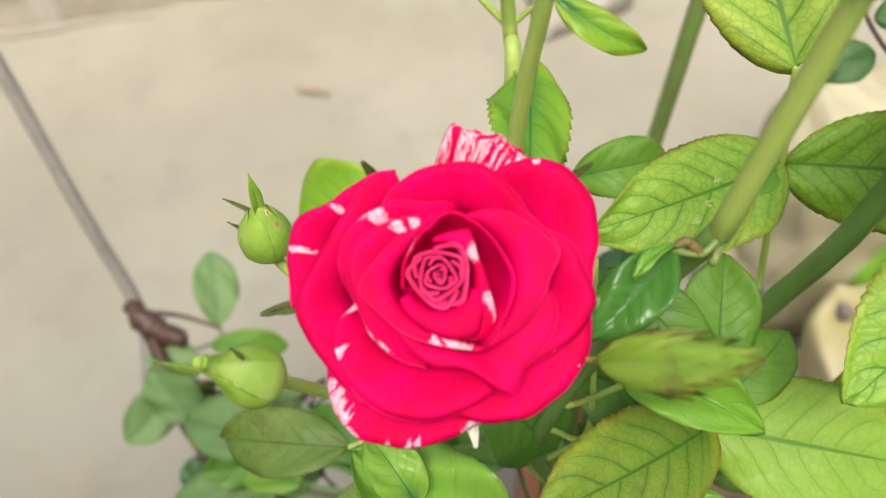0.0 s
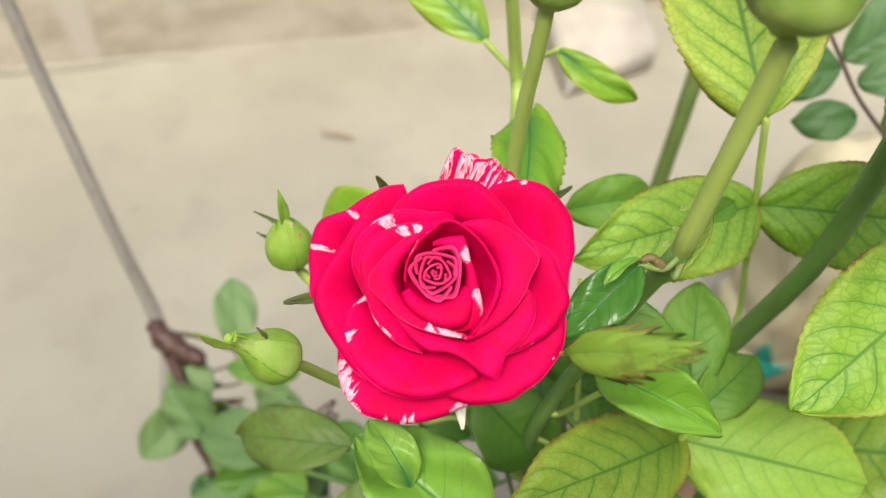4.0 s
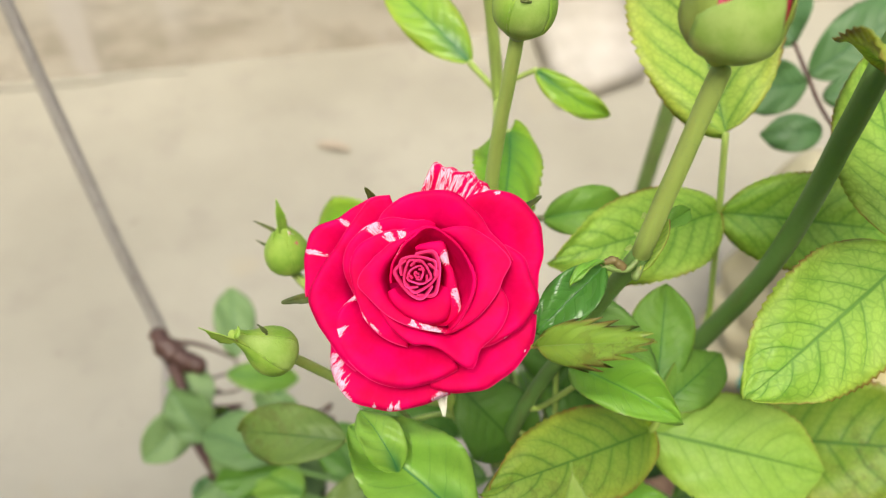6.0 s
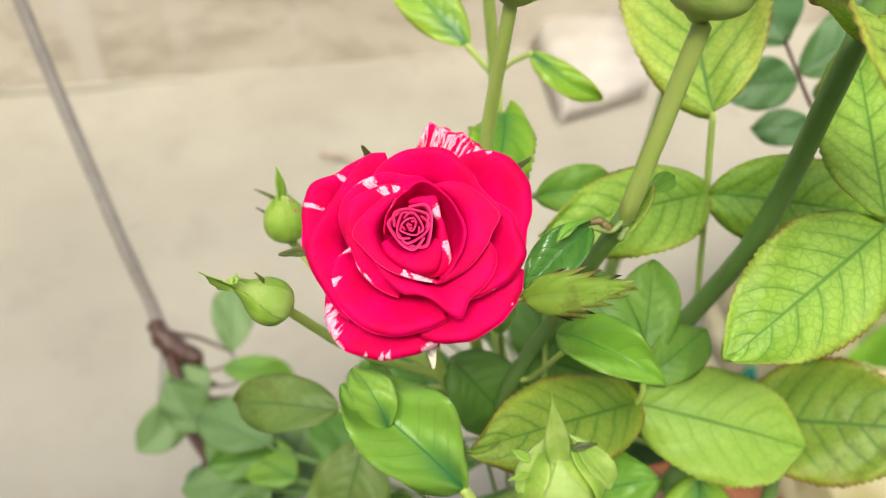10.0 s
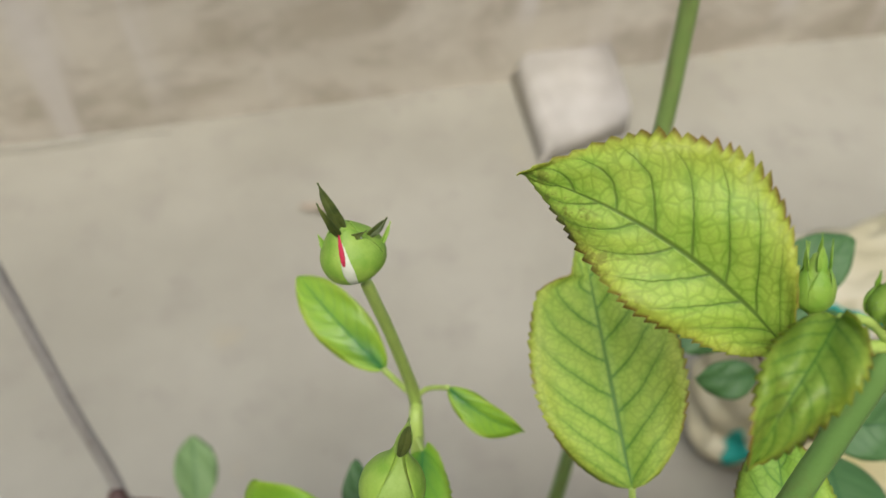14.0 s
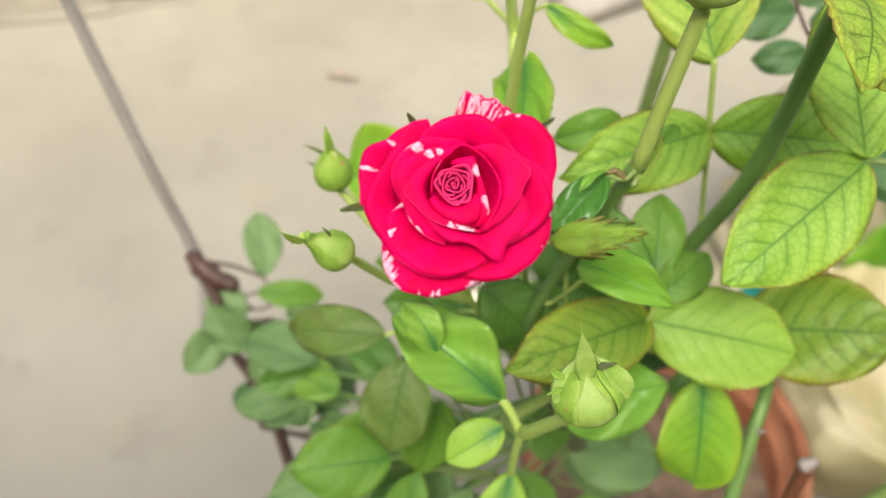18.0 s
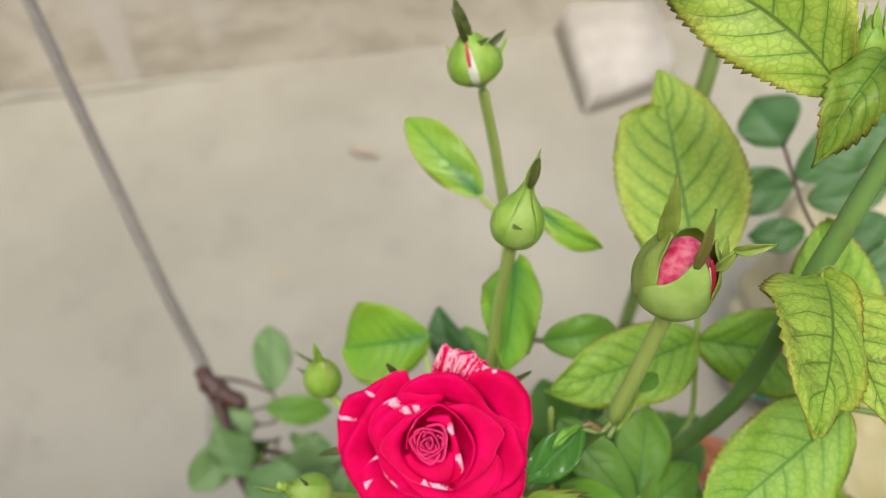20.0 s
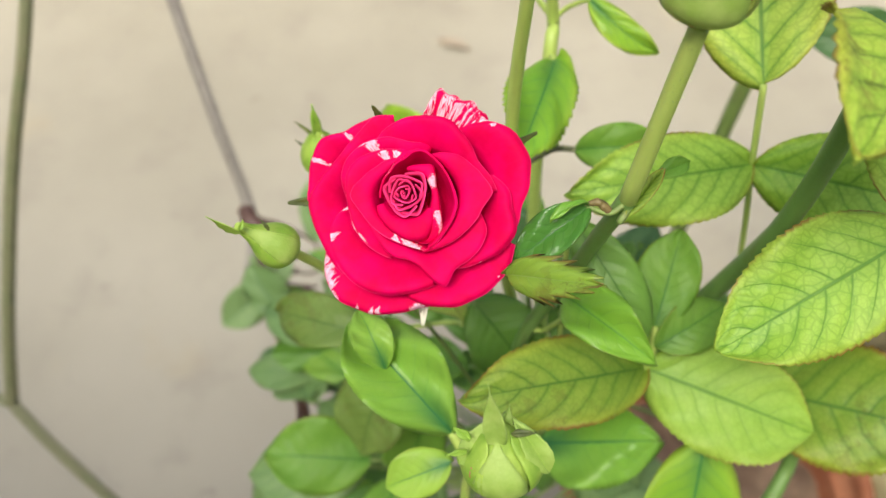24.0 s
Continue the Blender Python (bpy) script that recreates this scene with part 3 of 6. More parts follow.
# ---- the yard: floor, wall, block ----
def yard():
    bm = bmesh.new()
    bmesh.ops.create_grid(bm, x_segments=60, y_segments=60, size=20)
    for v in bm.verts:
        v.co.z = 0.004 * noise.noise(v.co * 1.3) if max(abs(v.co.x), abs(v.co.y)) < 6 else 0
    floor = part("ground", bm, FLOOR, None)
    tagged(floor, "bare beige concrete yard floor, worn and faintly stained", "floor", kind="structure")
    # the foot of the wall runs from (-1.0, 1.31) to (1.06, 1.77)
    ang = math.atan2(0.46, 2.06)
    bm = bmesh.new()
    nx, nz = 90, 24
    grid = []
    for i in range(nx + 1):
        x = -6 + 12 * i / nx
        col = []
        for k in range(nz + 1):
            z = 0.8 * k / nz - 0.05
            y = 0.012 * noise.noise(V(x * 2.1, z * 3.0, 4)) + 0.004 * noise.noise(V(x * 11, z * 11, 1))
            col.append(bm.verts.new((x, y, z)))
        grid.append(col)
    back = [[bm.verts.new((v.co.x, 0.22, v.co.z)) for v in (col[0], col[-1])] for col in grid]
    for i in range(nx):
        for k in range(nz):
            bm.faces.new([grid[i][k], grid[i + 1][k], grid[i + 1][k + 1], grid[i][k + 1]])
        bm.faces.new([grid[i][nz], grid[i + 1][nz], back[i + 1][1], back[i][1]])
        bm.faces.new([back[i][0], back[i][1], back[i + 1][1], back[i + 1][0]])
    wall = part("wall_north", bm, WALL, None, "", (0.03, 1.54, 0))
    wall.rotation_euler = (0, 0, ang)
    tagged(wall, "rough plastered wall with brown damp stains above the floor", "wall", kind="structure")
    # a low strip of broken mortar along the wall's foot
    line = [V(-1.75 + 0.11 * k, -0.012 + 0.006 * math.sin(2.3 * k), 0.002) for k in range(11)]
    bm = tube(line, [0.006, 0.012, 0.016, 0.012, 0.018, 0.012, 0.014, 0.008, 0.012, 0.007, 0.003], 10, 6, 0.25, 3)
    strip = part("mortar_strip", bm, FLOOR, None, "", (0.03, 1.53, 0))
    strip.rotation_euler = (0, 0, ang)
    tagged(strip, "crumbled mortar along the foot of the wall", "mortar", kind="stuff")
    # unseen wall added behind the viewer; closes the yard and shades the near floor
    bm = bmesh.new()
    bmesh.ops.create_cube(bm, size=1)
    for v in bm.verts:
        v.co = V(v.co.x * 12, v.co.y * 0.2, (v.co.z + 0.5) * 2.2 - 0.05)
    tagged(part("wall_south", bm, WALL, None, "", (0, -0.85, 0)), "unseen plain wall added to close the yard and shade its floor", "wall", kind="structure")
    # block lying against the wall
    o = V(0.275, 1.49, 0)
    bm = bmesh.new()
    corners = [(0.228, 1.312), (0.395, 1.405), (0.362, 1.724), (0.166, 1.610)]
    foot = [(0.200, 1.285), (0.395, 1.390), (0.362, 1.724), (0.134, 1.605)]
    low = [bm.verts.new((x - o.x, y - o.y, 0)) for x, y in foot]
    top = [bm.verts.new((x - o.x, y - o.y, 0.075)) for x, y in corners]
    bm.faces.new(low[::-1])
    bm.faces.new(top)
    for i in range(4):
        bm.faces.new([low[i], low[(i + 1) % 4], top[(i + 1) % 4], top[i]])
    bmesh.ops.bevel(bm, geom=bm.edges[:], offset=0.007, segments=2, affect="EDGES")
    block = part("concrete_block", bm, BLOCK, None, "", o)
    tagged(block, "pale cement block lying on the floor against the wall", "block")
    # small leaf shape added in place of a faint brown stain on the floor
    leaf = leaflet("dead_leaf", V(-0.285, 1.155, 0.006), V(-0.215, 1.14, 0.008), 0.022, STAIN_BROWN, None, fold=0.3, arch=0.05, facing=(0, 0, 1))
    tagged(leaf, "flat brown leaf shape standing in for a faint floor stain", "leaf")


STAIN_BROWN = plain("stain_brown", (0.34, 0.285, 0.21), (0.39, 0.33, 0.25), 60, 0.8)
yard()


# ---- pots, soil, sacks ----
def pot(at, radius, height, material, label, rim=0.045):
    r = radius
    profile = [(r * 0.60, 0), (r * 0.62, 0.004), (r * 0.84, height - rim - 0.012), (r * 0.86, height - rim), (r * 0.985, height - rim + 0.004), (r, height - rim + 0.012),
               (r, height - 0.008), (r * 0.985, height), (r * 0.925, height), (r * 0.905, height - 0.008), (r * 0.88, height - 0.06), (r * 0.6, 0.03), (0.001, 0.03)]
    ob = thing("flower_pot", at, label, "flower pot", "clay pots")
    part("body", lathe(profile[:4] + [(r * 0.85, height - rim - 0.004), (r * 0.6, 0.03), (0.001, 0.03)], 72, 0.008, int(r * 1000)), material, ob, "", at)
    part("rim", lathe(profile[3:11] + [(r * 0.845, height - rim - 0.002)], 72, 0.008, int(r * 1000), (False, False)), material, ob, "", at)
    depth = height - 0.068
    bm = bmesh.new()
    rings = []
    for i in range(22):
        rr = r * 0.885 * i / 21
        ring = []
        for s in range(64):
            a = 2 * math.pi * s / 64
            p = V(rr * math.cos(a), rr * math.sin(a), 0)
            p.z = 0.012 * noise.noise(p * 22) + 0.006 * noise.noise(p * 60) - 0.01
            ring.append(bm.verts.new(p))
        rings.append(ring)
    for a, b in zip(rings, rings[1:]):
        for s in range(64):
            bm.faces.new([a[s], b[s], b[(s + 1) % 64], a[(s + 1) % 64]])
    earth = part("potting_soil", bm, SOIL, None, "", V(*at) + V(0, 0, depth))
    tagged(earth, "dry crumbly brown soil filling the clay pot", "soil", kind="stuff")
    return ob


pot((0.245, 0.285, 0), 0.165, 0.27, TERRACOTTA, "large terracotta pot with a thick rim, half full of dry soil")
pot((-0.14, 0.0, 0), 0.168, 0.30, TERRACOTTA_DUSTY, "dusty pale terracotta pot standing close beside another")


def sack_point(size, seed, a, f, out=0.0, hollow=0.0):
    """A point on a slumped bag's skin: a is the angle round it, f runs from the ground to the top. hollow: how far the top sags in front of its raised back rim."""
    sx, sy, sz = size
    lat = (f - 0.5) * math.pi
    c = max(0.0, math.cos(lat)) ** (0.22 if hollow else 0.3)
    square = 0.42 if hollow else 0.55
    x = math.copysign(abs(math.cos(a)) ** square, math.cos(a)) * sx * c
    y = math.copysign(abs(math.sin(a)) ** square, math.sin(a)) * sy * c
    z = sz * (0.5 + 0.5 * math.copysign(abs(math.sin(lat)) ** 0.75, math.sin(lat)))
    crease = 0.07 * noise.noise(V(x * 5, y * 5, z * 4 + seed)) + 0.11 * abs(noise.noise(V(x * 5 + seed, y * 5, z * 9))) - 0.03 - 0.04 * abs(noise.noise(V(x * 21, y * 21 + seed, z * 9)))
    top = max(0, f - 0.7) / 0.3
    pinch = 1 - 0.14 * top * (1 + math.sin(3 * a + seed))
    if hollow:
        pinch = 0.8 + 0.2 * min(1, f / 0.35)
        z -= hollow * top ** 0.7 * (1.0 - 1.7 * (1 - top) * max(0, math.sin(a)))
    k = (1 + crease * 2.2) * pinch
    d = V(x * k, y * k, max(0, z + crease * 0.9 * f))
    if out:
        d += V(math.cos(a), math.sin(a), 0.15) * out
    return d


def sack(at, size, turn, material, label, seed, hollow=0.0):
    bm = bmesh.new()
    nu, nv = 110, 64
    rows = [[bm.verts.new(sack_point(size, seed, 2 * math.pi * i / nu, j / nv, 0, hollow)) for i in range(nu)] for j in range(nv + 1)]
    for a, b in zip(rows, rows[1:]):
        for i in range(nu):
            bm.faces.new([a[i], a[(i + 1) % nu], b[(i + 1) % nu], b[i]])
    bmesh.ops.remove_doubles(bm, verts=bm.verts[:], dist=0.0005)
    ob = part("sack", bm, material, None, "", at)
    ob.rotation_euler = (0, 0, radians(turn))
    tagged(ob, label, "sack", "sacks beside the pots")
    return ob


def sack_print(ob, size, seed, a0, a1, f0, f1, material, name="print", label="", out=0.003, wave=0.0, leafy=False):
    """Ink on a bag: a strip of its skin, a hair proud of it; leafy: drawn in to a point at both ends."""
    n, m = 40, 6
    rows = []
    for i in range(n + 1):
        a = radians(a0 + (a1 - a0) * i / n)
        shift = wave * math.sin(7 * i / n)
        half = 0.5 * (f1 - f0) * (max(0.04, math.sin(math.pi * i / n)) ** 0.7 if leafy else 1.0)
        rows.append([sack_point(size, seed, a, 0.5 * (f0 + f1) + shift + half * (2 * j / m - 1), out) for j in range(m + 1)])
    strip = part(name, sheet(rows, 0.0008), material, None, label)
    strip.parent = ob
    strip.location = (0, 0, 0)
    return strip


CREAM_SIZE, PRINT_SIZE = (0.195, 0.125, 0.305), (0.25, 0.10, 0.475)
cream = sack((0.635, 0.415, 0), CREAM_SIZE, 4, SACK_CREAM, "slumped cream woven plastic sack standing beside the pot", 3, 0.055)
printed = sack((0.64, 0.70, 0), PRINT_SIZE, 6, SACK_WHITE, "full white plastic sack with a teal printed band", 9)
sack_print(printed, PRINT_SIZE, 9, 192, 335, 0.79, 0.83, PRINT_TEAL, "print", "teal printed stripe", wave=0.012)
sack_print(printed, PRINT_SIZE, 9, 196, 335, 0.66, 0.682, PRINT_TEAL, "print", "teal printed stripe", wave=0.016)
for k in range(11):
    a = 214 + 9.5 * k
    sack_print(printed, PRINT_SIZE, 9, a, a + 5.0, 0.705, 0.77, PRINT_TEAL if k % 3 else PRINT_GREY, "lettering", "", 0.004)
sack_print(printed, PRINT_SIZE, 9, 257, 272, 0.40, 0.57, PRINT_GREEN, "print", "green printed leaf", leafy=True)
sack_print(printed, PRINT_SIZE, 9, 258.5, 267, 0.56, 0.645, PRINT_GREEN, "print", "green printed leaf", wave=0.01, leafy=True)
sack_print(printed, PRINT_SIZE, 9, 284, 305, 0.38, 0.52, PRINT_YELLOW, "print", "yellow printed patch", wave=0.03, leafy=True)
sack_print(printed, PRINT_SIZE, 9, 205, 236, 0.3, 0.42, PRINT_TEAL, "print", "teal printed patch", wave=0.03, leafy=True)
# grey lump standing in for a grey smear mark on the sack
tie = lathe([(0.005, 0), (0.009, 0.004), (0.007, 0.009), (0.01, 0.014), (0.004, 0.018)], 14, 0.2, 2)
mark_part = part("tie", tie, STONE, None, "small grey lump in place of a smear mark")
mark_part.parent = cream
mark_part.location = sack_point(CREAM_SIZE, 3, radians(150), 0.84, 0, 0.055)


# ---- the flower ----
def eased(knots, x):
    """A smooth curve through evenly spaced values, at x from 0 to 1."""
    k = [2 * knots[0] - knots[1], *knots, 2 * knots[-1] - knots[-2]]
    f = x * (len(knots) - 1)
    i = min(int(f), len(knots) - 2)
    t = f - i
    a, b, c, d = k[i], k[i + 1], k[i + 2], k[i + 3]
    return 0.5 * (2 * b + (c - a) * t + (2 * a - 5 * b + 4 * c - d) * t * t + (3 * b - a - 3 * c + d) * t ** 3)


def petal(parent, frame_of, a0, a1, reach, fold, z_fold, drop, material, seed, deep=-17.0, wave=0.25, sides=1.5, lift=5.5, wall=0.6, cup=0.34, point=None):
    """One petal of the bloom, in millimetres: it spans the angles a0 to a1; reach: the radii of its edge, evenly spaced; fold: those where it turns
    over, at the height z_fold; drop: how far the edge hangs below; lift: the wall under the fold; wall: how upright that is, 0.5 a funnel, 0.95 sheer;
    cup: how steeply the face climbs from the fold to its crest; point: a tip at that share of the span, so many millimetres long."""
    rnd = random.Random(seed)
    nt, ns = 30, 54
    rows = []
    ph = [rnd.uniform(0, 6) for _ in range(6)]
    for i in range(ns + 1):
        x = i / ns
        a = radians(a0 + (a1 - a0) * x)
        close = abs(2 * x - 1) ** 3
        re = eased(reach, x) + wave * 0.6 * (math.sin(13 * x + ph[0]) + 0.6 * math.sin(29 * x + ph[1]))
        if point:
            re += point[1] * max(0, 1 - abs(x - point[0]) / 0.09) ** 1.3
        rr = min(eased(fold, x), re - 0.25)
        band = re - rr
        zr = z_fold - sides * close
        ze = zr - 0.6 * drop * (1 - 0.4 * close) + 0.9 * wave * math.sin(7 * x + ph[2]) + 0.5 * wave * math.sin(17 * x + ph[4])
        bulge = 0.05 * band * math.sin(6 * x + ph[5])
        line = spline([V(1.0, 0, deep), V(rr * wall, 0, min(deep * 0.7, zr - lift - 1)), V(rr * (0.87 + wall * 0.09), 0, zr - lift - cup * band), V(rr + 0.16 * band, 0, zr - cup * band),
                       V(rr + 0.8 * band, 0, zr + bulge), V(re - 0.22, 0, ze), V(re, 0, ze - 0.1)], 6)
        row = []
        for j in range(nt + 1):
            f = j / nt * (len(line) - 1)
            k = min(int(f), len(line) - 2)
            p = line[k].lerp(line[k + 1], f - k)
            row.append(V(p.x * math.cos(a), p.x * math.sin(a), p.z + 0.3 * math.sin(5 * x + ph[3]) * (j / nt)) * 0.001)
        rows.append(row)
    m = frame_of.to_3x3()
    rows = [[m @ p for p in row] for row in rows]
    return part("petal", sheet(rows, 0.00022), material, parent, "", frame_of.translation)


def bloom(bush, core, axis):
    m = basis(core, axis)
    heart = part("flower", lathe([(0.0008, -0.022), (0.0045, -0.021), (0.0062, -0.017), (0.004, -0.014), (0.0005, -0.013)], 16), SEPAL, bush, "open crimson rose with white splashes on its petals", core)
    heart.data.transform(m.to_3x3().to_4x4())
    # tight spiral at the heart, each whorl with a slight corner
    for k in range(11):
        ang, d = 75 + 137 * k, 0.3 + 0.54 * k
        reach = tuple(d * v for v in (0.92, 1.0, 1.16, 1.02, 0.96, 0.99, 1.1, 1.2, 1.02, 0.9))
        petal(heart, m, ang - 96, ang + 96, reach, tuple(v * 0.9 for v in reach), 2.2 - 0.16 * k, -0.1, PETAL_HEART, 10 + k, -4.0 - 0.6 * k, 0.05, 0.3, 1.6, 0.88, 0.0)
    # from the closed heart outward: its wall, the petals that clasp it, the bowl, then the ring turned back
    petal(heart, m, -148, -22, (8.8, 9.3, 9.7, 10.2, 10.9, 11.6, 12.5, 13.1, 13.4, 11.9, 10.3, 8.8), (6.6, 6.8, 6.9, 6.9, 6.8), 0.4, 9.0, PETAL_RED, 20, deep=-12, wave=0.08, lift=2.0, cup=0.0)
    petal(heart, m, -72, 99, (12.4, 13.8, 14.1, 13.7, 12.0, 10.3, 9.2, 8.7, 8.3, 8.0, 8.5, 9.4, 10.2, 9.1, 8.2, 7.5, 6.8), (8.2, 7.6, 7.0, 6.7, 6.4, 6.2, 6.0), -0.6, 2.2, FLAKED_TONGUE, 21, deep=-11, wave=0.08, lift=3.0, wall=0.8, cup=0.05)
    petal(heart, m, -57, 200, (15.7, 15.1, 14.5, 14.3, 14.1, 13.9, 13.2, 12.6, 12.3, 12.1, 12.0, 12.1, 12.2, 11.2, 9.4, 8.6, 7.9, 7.2, 7.0, 6.9, 6.8, 6.7, 6.9, 7.1), (14.9, 14.3, 13.8, 13.6, 13.4, 13.2, 12.5, 12.0, 11.7, 11.5, 11.4, 11.5, 11.6, 10.6, 8.9, 8.2, 7.5, 6.8, 6.6, 6.6, 6.5, 6.4, 6.6, 6.7), 0.6, 0.15, FLAKED_HOOD, 22, deep=-13, wave=0.1, sides=0.5, lift=3.4, wall=0.7, cup=0.0)
    petal(heart, m, -64, 65, (15.8, 16.5, 17.0, 17.7, 18.5, 19.5, 20.5, 21.8, 20.6, 18.7, 17.0, 14.8, 12.5), (15.4, 14.5, 13.6, 12.5, 11.6), 0.2, 0.7, PETAL_RED, 30, deep=-15, wave=0.15, sides=0.8, lift=5.5, wall=0.9, cup=0.16, point=(0.57, 0.9))
    petal(heart, m, 83, 301, (12.0, 11.1, 10.3, 9.5, 9.9, 10.3, 10.6, 11.5, 12.4, 13.9, 14.8, 13.6, 12.8, 12.4, 12.3, 12.4, 12.6, 12.9, 13.5, 14.5, 16.0), (11.4, 8.9, 7.5, 8.0, 8.8, 9.3, 9.6, 11.0, 15.4), -0.2, 0.4, FLAKED_L, 31, deep=-14, wave=0.12, sides=0.6, lift=4.5, wall=0.85, cup=0.2)
    petal(heart, m, -135, -4, (12.9, 13.7, 14.7, 15.9, 16.9, 17.2, 19.6, 24.9, 23.5, 23.6, 23.7, 22.8, 19.4), (12.2, 12.0, 12.4, 13.2, 15.2, 15.6, 16.4, 17.0, 17.6), -1.5, 1.3, PETAL_RED, 35, deep=-15, wave=0.15, sides=1.0, lift=4.5, wall=0.85, cup=0.2, point=(0.588, 1.4))
    petal(heart, m, 80, 263, (14.2, 13.4, 12.6, 11.9, 12.8, 13.8, 15.0, 16.3, 16.9, 16.9, 16.3, 16.1, 16.2, 17.0, 17.3, 17.5, 17.7, 17.9), (11.0, 8.8, 8.8, 9.5, 11.3, 11.5, 11.3, 11.3, 12.4), -1.4, 0.6, FLAKED_LL1, 32, deep=-14, wave=0.15, sides=4.5, lift=4.0, wall=0.85, cup=0.25)
    petal(heart, m, 75, 204, (14.5, 14.1, 13.7, 14.4, 15.6, 16.6, 17.7, 18.4, 19.1, 18.9, 18.1, 17.2, 16.7), (11.4, 10.0, 10.5, 12.0, 13.0, 14.0, 14.2, 14.2, 13.6), -2.3, 0.8, FLAKED_LL2, 33, deep=-14, wave=0.18, sides=4.5, lift=4.0, wall=0.8, cup=0.3)
    petal(heart, m, 11, 135, (23.3, 21.9, 20.6, 20.9, 21.3, 22.0, 21.5, 20.8, 20.0, 18.9, 17.5, 15.5), (17.0, 15.5, 14.5, 13.5, 13.0, 12.5, 12.5, 13.0, 13.0), -1.9, 1.2, PETAL_RED, 36, deep=-16, wave=0.2, lift=5.0, wall=0.8, cup=0.42)
    petal(heart, m, -162, -65, (15.7, 23.2, 25.6, 27.0, 27.8, 28.4, 27.9, 27.0, 25.9, 25.3), (14.0, 15.0, 15.5, 16.0, 16.0, 16.4, 17.0), -4.4, 1.5, FLAKED_M, 37, deep=-17, wave=0.22, lift=5.0, wall=0.75, cup=0.42)
    petal(heart, m, 113, 239, (21.5, 22.7, 22.0, 21.4, 21.6, 22.9, 25.4, 28.3, 27.9, 27.5, 27.8, 28.3), (15.0, 15.5, 15.5, 16.0, 17.0, 18.0, 18.0, 18.0, 18.5), -4.3, 2.0, PETAL_RED, 40, deep=-18, wave=0.25, lift=5.5, wall=0.75, cup=0.4)
    petal(heart, m, -61, 22, (21.0, 22.9, 24.9, 26.9, 29.1, 30.1, 27.8, 26.1, 22.6), (17.4, 18.0, 18.5, 18.5, 18.0, 17.5, 17.0), -3.8, 1.5, FLAKED_V, 41, deep=-18, wave=0.25, lift=5.5, wall=0.75, cup=0.4)
    petal(heart, m, -7, 61, (29.6, 30.0, 31.7, 33.0, 32.1, 29.1, 23.3), (19.0, 20.0, 20.0, 20.0, 19.0, 18.0, 17.4), -6.2, 2.2, FLAKED_U, 42, deep=-19, wave=0.3, lift=5.5, wall=0.7)
    petal(heart, m, 113, 193, (22.0, 23.0, 24.2, 25.6, 29.1, 29.6, 29.1, 28.8), (17.0, 18.0, 19.0, 20.0, 21.0, 21.0, 20.0), -6.8, 2.0, FLAKED_S2, 43, deep=-19, wave=0.3, lift=5.5, wall=0.7)
    petal(heart, m, -82, -16, (28.0, 30.5, 32.0, 32.7, 33.2, 32.4, 30.6), (20.0, 21.0, 21.0, 21.0, 21.0, 20.5, 20.0), -6.6, 2.0, FLAKED_W, 44, deep=-19, wave=0.3, lift=5.5, wall=0.7)
    petal(heart, m, -143, -73, (27.4, 32.1, 35.5, 35.4, 33.8, 32.1, 30.9), (19.0, 21.0, 23.0, 24.0, 24.0, 23.0, 22.0), -9.0, 2.4, FLAKED_X, 46, deep=-20, wave=0.4, lift=5.0, wall=0.7)
    petal(heart, m, 49, 92, (27.8, 29.2, 29.2, 28.4, 28.7, 28.6, 20.7), (17.0, 18.0, 19.0, 19.0, 19.0, 18.0, 16.0), -7.2, 2.6, PETAL_STRIPED, 47, deep=-19, wave=0.9, lift=5.0, wall=0.7)
    # narrow calyx points behind the petals
    for ang, r0, r1, z1, w, mt in ((124, 16, 26.5, -9, 2.6, SEPAL_DARK), (193, 16, 36, -12, 3.4, SEPAL_DARK), (36, 16, 37, -11, 2.8, SEPAL_DARK), (-78, 14, 36.5, -17, 4.0, SEPAL_WHITE)):
        a = radians(ang)
        b, t = m @ (V(r0 * math.cos(a), r0 * math.sin(a), -17) * 0.001), m @ (V(r1 * math.cos(a), r1 * math.sin(a), z1) * 0.001)
        leaflet("sepal", b, t, w * 0.001, mt, heart, facing=axis, fold=0.3, arch=-0.08, teeth=5, tooth=0.1, plump=0.4)
    return heart


ROUND = (0.3, 0.74, 0.97, 1.03, 1.04, 1.0, 0.9, 0.74, 0.58, 0.4, 0.24)


def skin(shape, f):
    """The radius of a bud's outline, as a share of its widest, at f of its length."""
    k = min(int(f * 10), 9)
    return shape[k] + (shape[k + 1] - shape[k]) * (f * 10 - k)


def ovoid(radius, length, neck, sides=24, ridges=0.03, shape=ROUND):
    """A bud's body along z: a swollen base, a belly and a drawn-in point."""
    prof = [(neck, 0)] + [(radius * 0.96 * shape[k], length * k / 10) for k in range(1, 11)] + [(radius * 0.05, length * 1.01)]
    fine = spline([V(r, 0, z) for r, z in prof], 3)
    bm = lathe([(max(p.x, 0.0002), p.z) for p in fine], sides)
    for v in bm.verts:
        a = math.atan2(v.co.y, v.co.x)
        k = 1 + ridges * math.cos(5 * a) + 0.01 * noise.noise(v.co * 500)
        v.co.x, v.co.y = v.co.x * k, v.co.y * k
    return bm


